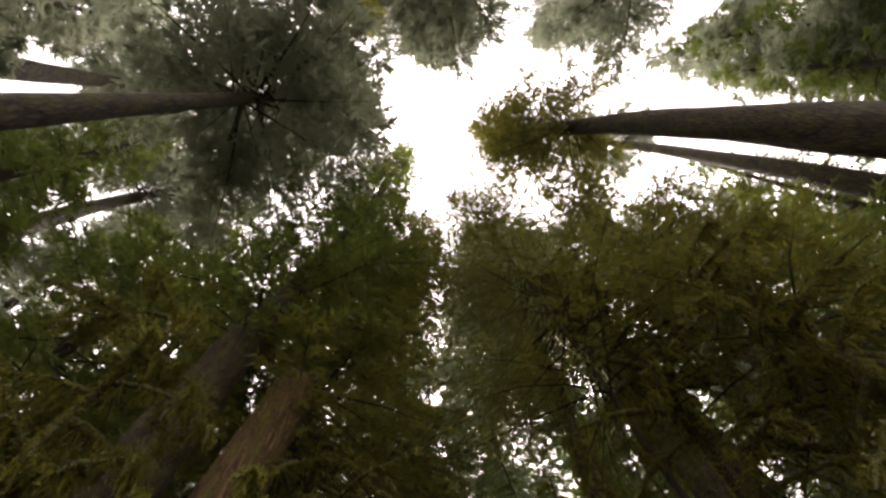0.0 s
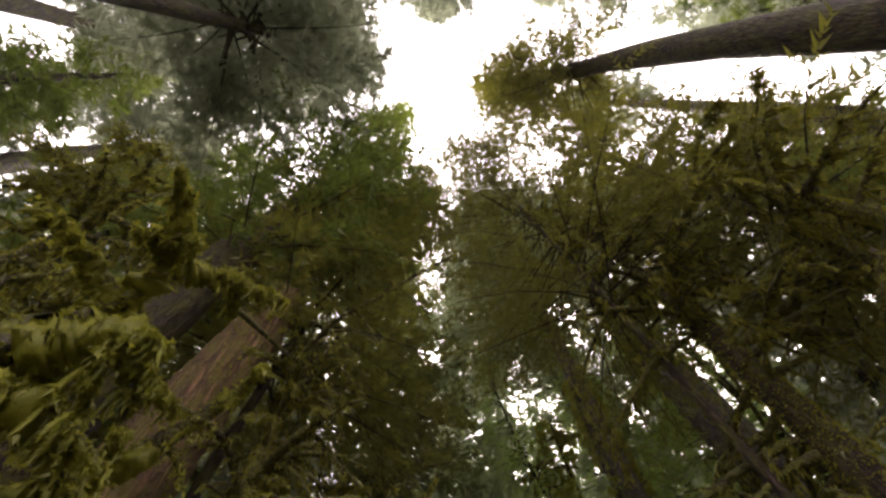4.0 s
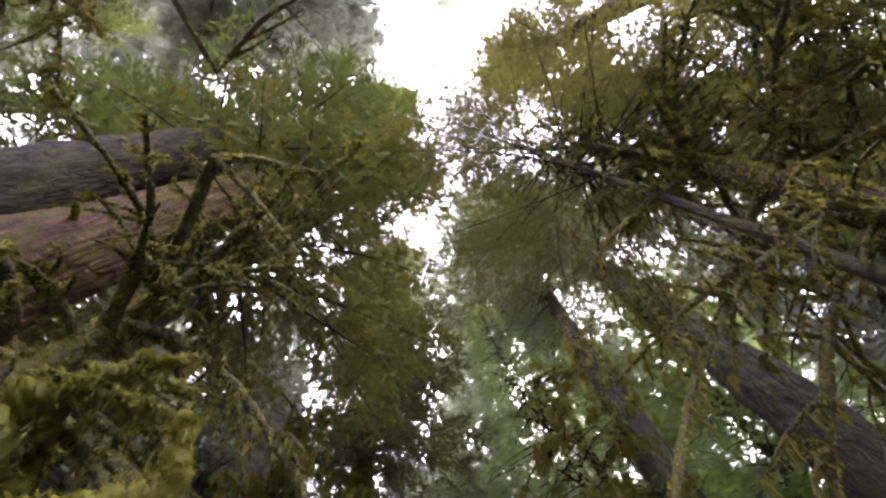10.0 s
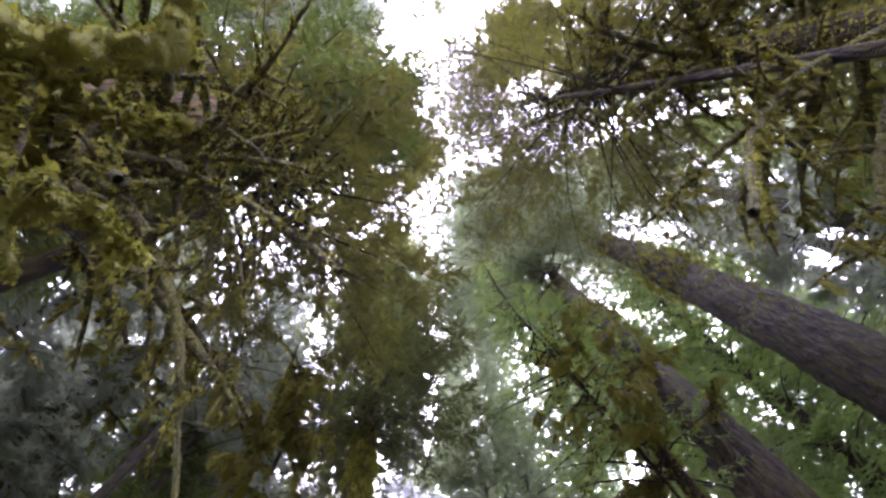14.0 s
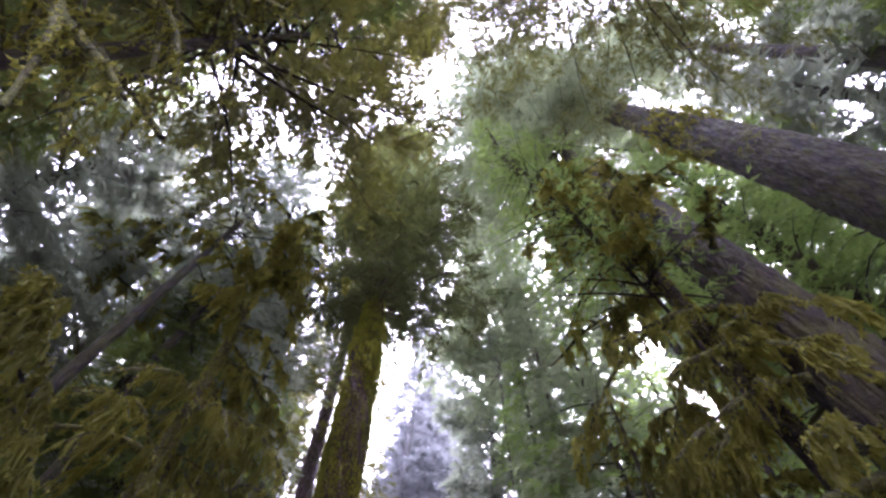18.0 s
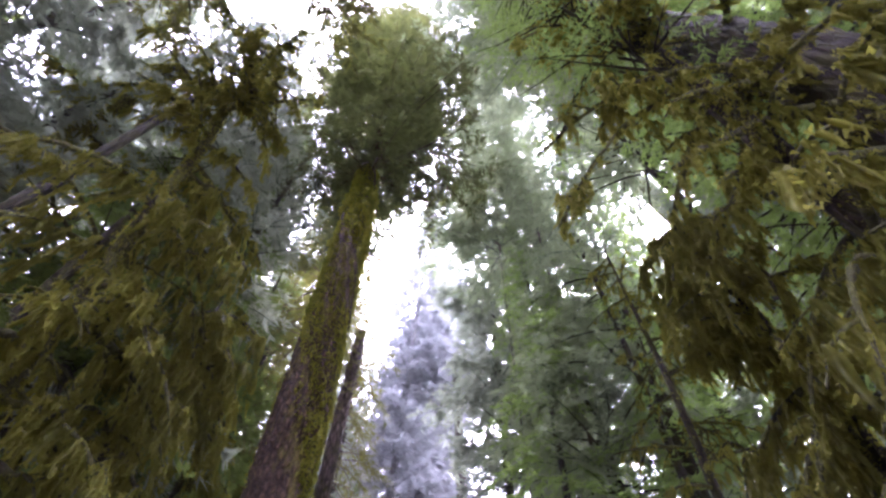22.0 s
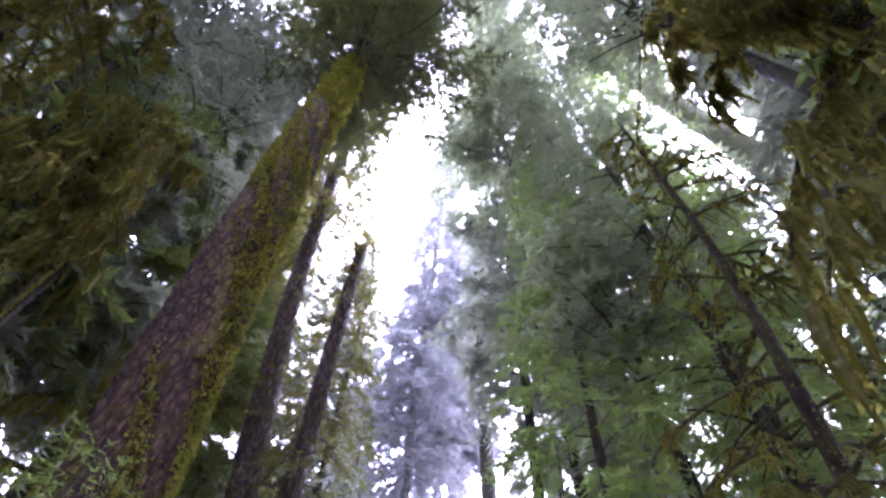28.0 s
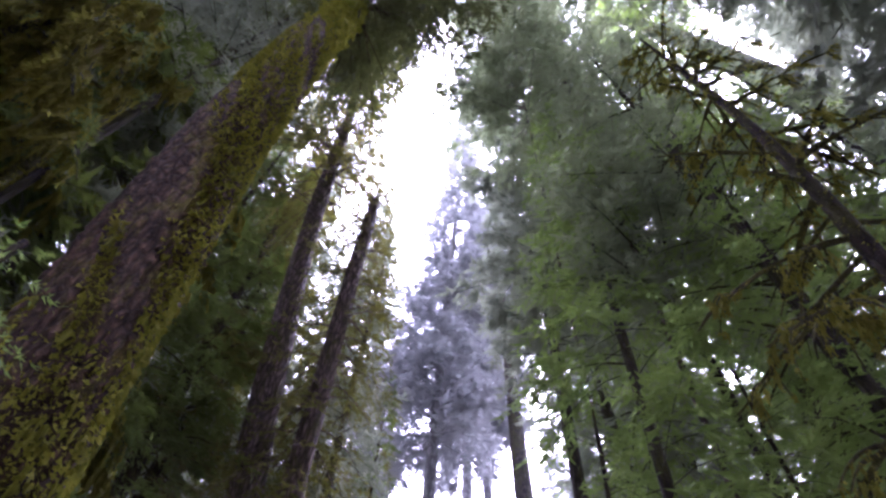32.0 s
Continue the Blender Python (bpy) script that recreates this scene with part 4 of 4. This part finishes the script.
# its mist is the haze tone of the needles
conifer("misty conifer with thin crown among the mossy trees", [(-9.9, 25.6, 0), (-9.7, 25.4, 24), (-9.2, 25.0, 48)], 48, 0.28, 23, 4.0, 120, 107, NEEDLE_HAZE_GREY, BARK_GREY, leaf=0.5, low=0.7)

conifer("soft green conifer filling the gap behind the mossy trees", [(9.0, 43.0, 0), (8.6, 38.0, 30), (7.6, 31.8, 54)], 54, 0.14, 24, 4.4, 170, 108, NEEDLE_HAZE_GREEN, BARK_SMOOTH_HAZE, leaf=0.5, low=0.8, droop=0.5, wood=0.01)
# misty through its haze-greyed needle colour
conifer("thin misty conifer behind the radiating mossy tree", [(-6.9, 28.6, 0), (-6.8, 28.4, 20), (-6.6, 28.0, 43)], 43, 0.2, 19, 3.2, 110, 109, NEEDLE_HAZE_GREY, BARK_GREY, leaf=0.45, low=0.8)
conifer("fresh green conifer with sparse crown beyond the thin tree", [(17.0, 38.6, 0), (16.6, 38.0, 20), (15.6, 36.6, 47)], 47, 0.24, 25, 3.4, 62, 112, NEEDLE_FRESH, BARK_GREY, leaf=0.46, low=0.8, droop=0.5, split=20)
conifer("grey-green conifer with narrow crown above the mossy thicket", [(-9.0, 22.4, 0), (-8.8, 22.4, 20), (-8.4, 22.4, 45)], 45, 0.26, 26, 3.4, 130, 110, NEEDLE_HAZE_GREY, BARK_GREY, leaf=0.45, low=0.8)

# ---- single limbs that reach out over the trail ----
rng_l = np.random.default_rng(91)
mossy_limb(small_maple, (0, 0, 0), 0.0, 4.0, rng_l, 0.085, moss=3.0, strand=0.3, fuzz=0.06, twigs=3, moss_mat=MOSS_GREEN, crook=0.16, cushion=2.0,
           via=[(-4.0, 10.7, 2.4), (-2.5, 10.9, 4.0), (-1.2, 11.0, 4.6), (-0.85, 11.05, 4.8), (-0.4, 10.95, 5.0), (-0.3, 10.6, 5.25)])
mossy_limb(small_maple, (0, 0, 0), 0.0, 3.0, rng_l, 0.07, moss=3.0, strand=0.35, fuzz=0.06, twigs=3, moss_mat=MOSS_GREEN, crook=0.16, cushion=2.0,
           via=[(-3.6, 10.8, 3.0), (-2.4, 11.6, 4.2), (-1.5, 11.9, 4.7), (-0.9, 12.1, 5.0), (-0.6, 12.4, 5.0)])
mossy_limb(leaning_tree, (0, 0, 0), -0.4, 4.6, rng_l, 0.036, moss=1.0, strand=0.18, fuzz=0.04, twigs=4, moss_mat=MOSS, crook=0.10, cushion=1.0,
           via=[(-3.55, 11.9, 11.0), (-2.2, 10.3, 9.6), (-1.11, 9.1, 8.25), (-0.71, 9.1, 8.34), (-0.32, 9.2, 8.34), (0.14, 9.27, 8.34), (0.51, 9.08, 8.34), (0.7, 8.8, 8.44)])
mossy_limb(low_maple, (0, 0, 0), 0.3, 3.6, rng_l, 0.07, moss=2.0, strand=0.3, fuzz=0.06, twigs=5, moss_mat=MOSS_GREEN, crook=0.14, cushion=1.6,
           via=[(-3.6, 4.8, 3.0), (-3.3, 6.2, 5.0), (-2.4, 6.5, 5.9), (-1.6, 6.2, 6.5), (-1.2, 6.0, 6.9)])
mossy_limb(low_maple, (0, 0, 0), 0.3, 3.6, rng_l, 0.022, moss=0.5, strand=0.12, fuzz=0.03, twigs=5, moss_mat=MOSS, crook=0.08, cushion=0.6,
           via=[(-2.0, 5.0, 7.2), (-2.1, 6.6, 9.2), (-1.79, 7.99, 10.5), (-1.0, 7.17, 10.5), (-0.29, 6.83, 10.5), (0.4, 6.41, 10.6), (1.02, 6.11, 10.7)])

rng_b = np.random.default_rng(95)
for k in range(11):
    z = 7.0 + 1.25 * k
    mossy_limb(bend_tree, bend_at(np.array(z)), rng_b.normal(3.4, 0.8), rng_b.uniform(2.4, 4.2), rng_b, 0.055, 0.15, 0.6, moss=1.2, strand=0.6, fuzz=0.06, twigs=6, moss_mat=MOSS, crook=0.13)


def moss_collar(tree, at, z0, z1, r, n, seed, mat):
    """A ring of hanging moss and fern-like tufts round a trunk."""
    rng = np.random.default_rng(seed)
    zz, aa = rng.uniform(z0, z1, n), rng.uniform(0, 6.283, n)
    rr = r * rng.uniform(0.95, 1.35, n)
    P = at(zz) + np.stack([rr * np.cos(aa), rr * np.sin(aa), 0 * aa], -1)
    part("moss_collar", moss_strands(P, rng, 0.7, 0.13, 10), mat, tree, "olive collar of hanging moss", kind="stuff")


moss_collar(bend_tree, bend_at, 20, 31, 0.68, 280, 92, MOSS)
moss_collar(ridged_tree, ridged_at, 27, 32, 1.0, 280, 93, MOSS)
moss_collar(main_tree, main_at, 21, 28, 0.62, 200, 94, MOSS_GREEN)

# ---- moss on the great trunk ----
def trunk_moss():
    rng = np.random.default_rng(71)
    A, Z, R, c = main_grid
    n = 80000
    zz, aa = rng.uniform(1.5, 30, n), rng.uniform(0, 6.283, n)
    keep = wobble(rng, 6, 0.45)(aa * 2, zz * 1.4) + rng.normal(0, 0.2, n) + 0.06 * np.clip(zz - 11, 0, 8) + 0.95 * np.cos(aa - 0.75) * np.clip(1.9 - zz / 10, 0, 1) > 0.1
    zz, aa = zz[keep], aa[keep]
    rr = np.interp(zz, Z[:, 0], R.mean(1)) + 0.02
    P = main_at(zz) + np.stack([rr * np.cos(aa), rr * np.sin(aa), 0 * aa], -1)
    d = np.stack([np.cos(aa), np.sin(aa), -1.2 + 0 * aa], -1) + rng.normal(0, 0.4, (len(P), 3))
    l = rng.uniform(0.04, 0.13, len(P))
    tag = P[(rng.uniform(0, 1, len(P)) < 0.04) & (P[:, 2] < 20)]
    shag = moss_strands(tag, rng, 0.20, 0.05, 8, stout=1.6)
    part("moss", join([blades(P, d, rng.normal(0, 1, (len(P), 3)), l, l * 0.38), shag]), MOSS_GREEN, main_tree, "yellow-green cushions of moss", kind="stuff")


trunk_moss()

# ---- the forest behind: copies of four conifers ----
proto_a, _, _ = conifer("dark green forest conifer among its neighbours", [(-22, 18, 0), (-21.8, 18, 30), (-21.5, 18, 56)], 56, 0.55, 12, 5.2, 160, 81, NEEDLE, BARK, leaf=0.66, low=0.7, split=20)
# the soft mist is put into the needle colour
proto_b, _, _ = conifer("grey-green forest conifer in soft mist", [(-13, 44, 0), (-13, 44, 30), (-12.6, 44, 60)], 60, 0.55, 14, 5.5, 150, 82, NEEDLE_HAZE_GREY, BARK_GREY, leaf=0.9, low=0.7)
# mist here is only the paled colour of needles and bark
proto_c, _, _ = conifer("pale forest conifer standing in the mist", [(-12, 66, 0), (-12, 66, 30), (-12, 66, 54)], 54, 0.5, 10, 5.0, 140, 83, NEEDLE_HAZE_PALE, BARK_HAZE_PALE, leaf=1.2, low=0.8)
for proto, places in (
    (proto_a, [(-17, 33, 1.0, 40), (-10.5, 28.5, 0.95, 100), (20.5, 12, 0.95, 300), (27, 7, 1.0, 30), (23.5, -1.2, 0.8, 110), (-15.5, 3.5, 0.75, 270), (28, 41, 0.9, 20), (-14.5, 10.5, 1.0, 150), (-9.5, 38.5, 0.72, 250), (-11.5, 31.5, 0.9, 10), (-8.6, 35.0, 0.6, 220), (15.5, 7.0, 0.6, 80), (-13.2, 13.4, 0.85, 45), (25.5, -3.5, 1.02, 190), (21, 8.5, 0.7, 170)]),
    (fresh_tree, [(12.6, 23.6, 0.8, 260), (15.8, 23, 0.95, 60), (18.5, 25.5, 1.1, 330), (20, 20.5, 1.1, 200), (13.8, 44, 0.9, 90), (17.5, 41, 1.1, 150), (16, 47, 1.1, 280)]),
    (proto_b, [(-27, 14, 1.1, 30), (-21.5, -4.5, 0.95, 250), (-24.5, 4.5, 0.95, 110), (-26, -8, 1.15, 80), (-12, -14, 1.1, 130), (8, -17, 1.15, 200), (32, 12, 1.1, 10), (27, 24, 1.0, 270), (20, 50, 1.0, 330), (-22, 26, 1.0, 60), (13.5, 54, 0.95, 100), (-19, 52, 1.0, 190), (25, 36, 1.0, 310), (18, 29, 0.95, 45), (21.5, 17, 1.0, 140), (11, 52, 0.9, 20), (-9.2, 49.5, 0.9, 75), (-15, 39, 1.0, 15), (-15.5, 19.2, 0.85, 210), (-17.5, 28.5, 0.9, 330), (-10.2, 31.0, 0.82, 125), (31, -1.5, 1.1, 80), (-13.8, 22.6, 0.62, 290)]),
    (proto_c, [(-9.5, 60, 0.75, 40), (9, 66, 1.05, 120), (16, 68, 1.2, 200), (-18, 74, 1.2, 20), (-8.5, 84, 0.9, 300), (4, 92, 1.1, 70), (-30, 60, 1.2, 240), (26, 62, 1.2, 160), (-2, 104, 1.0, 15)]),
):
    for x, y, s, turn in places:
        copy_thing(proto, pose(x, y, 0, 0, 0, turn) @ Matrix.Scale(s, 4))
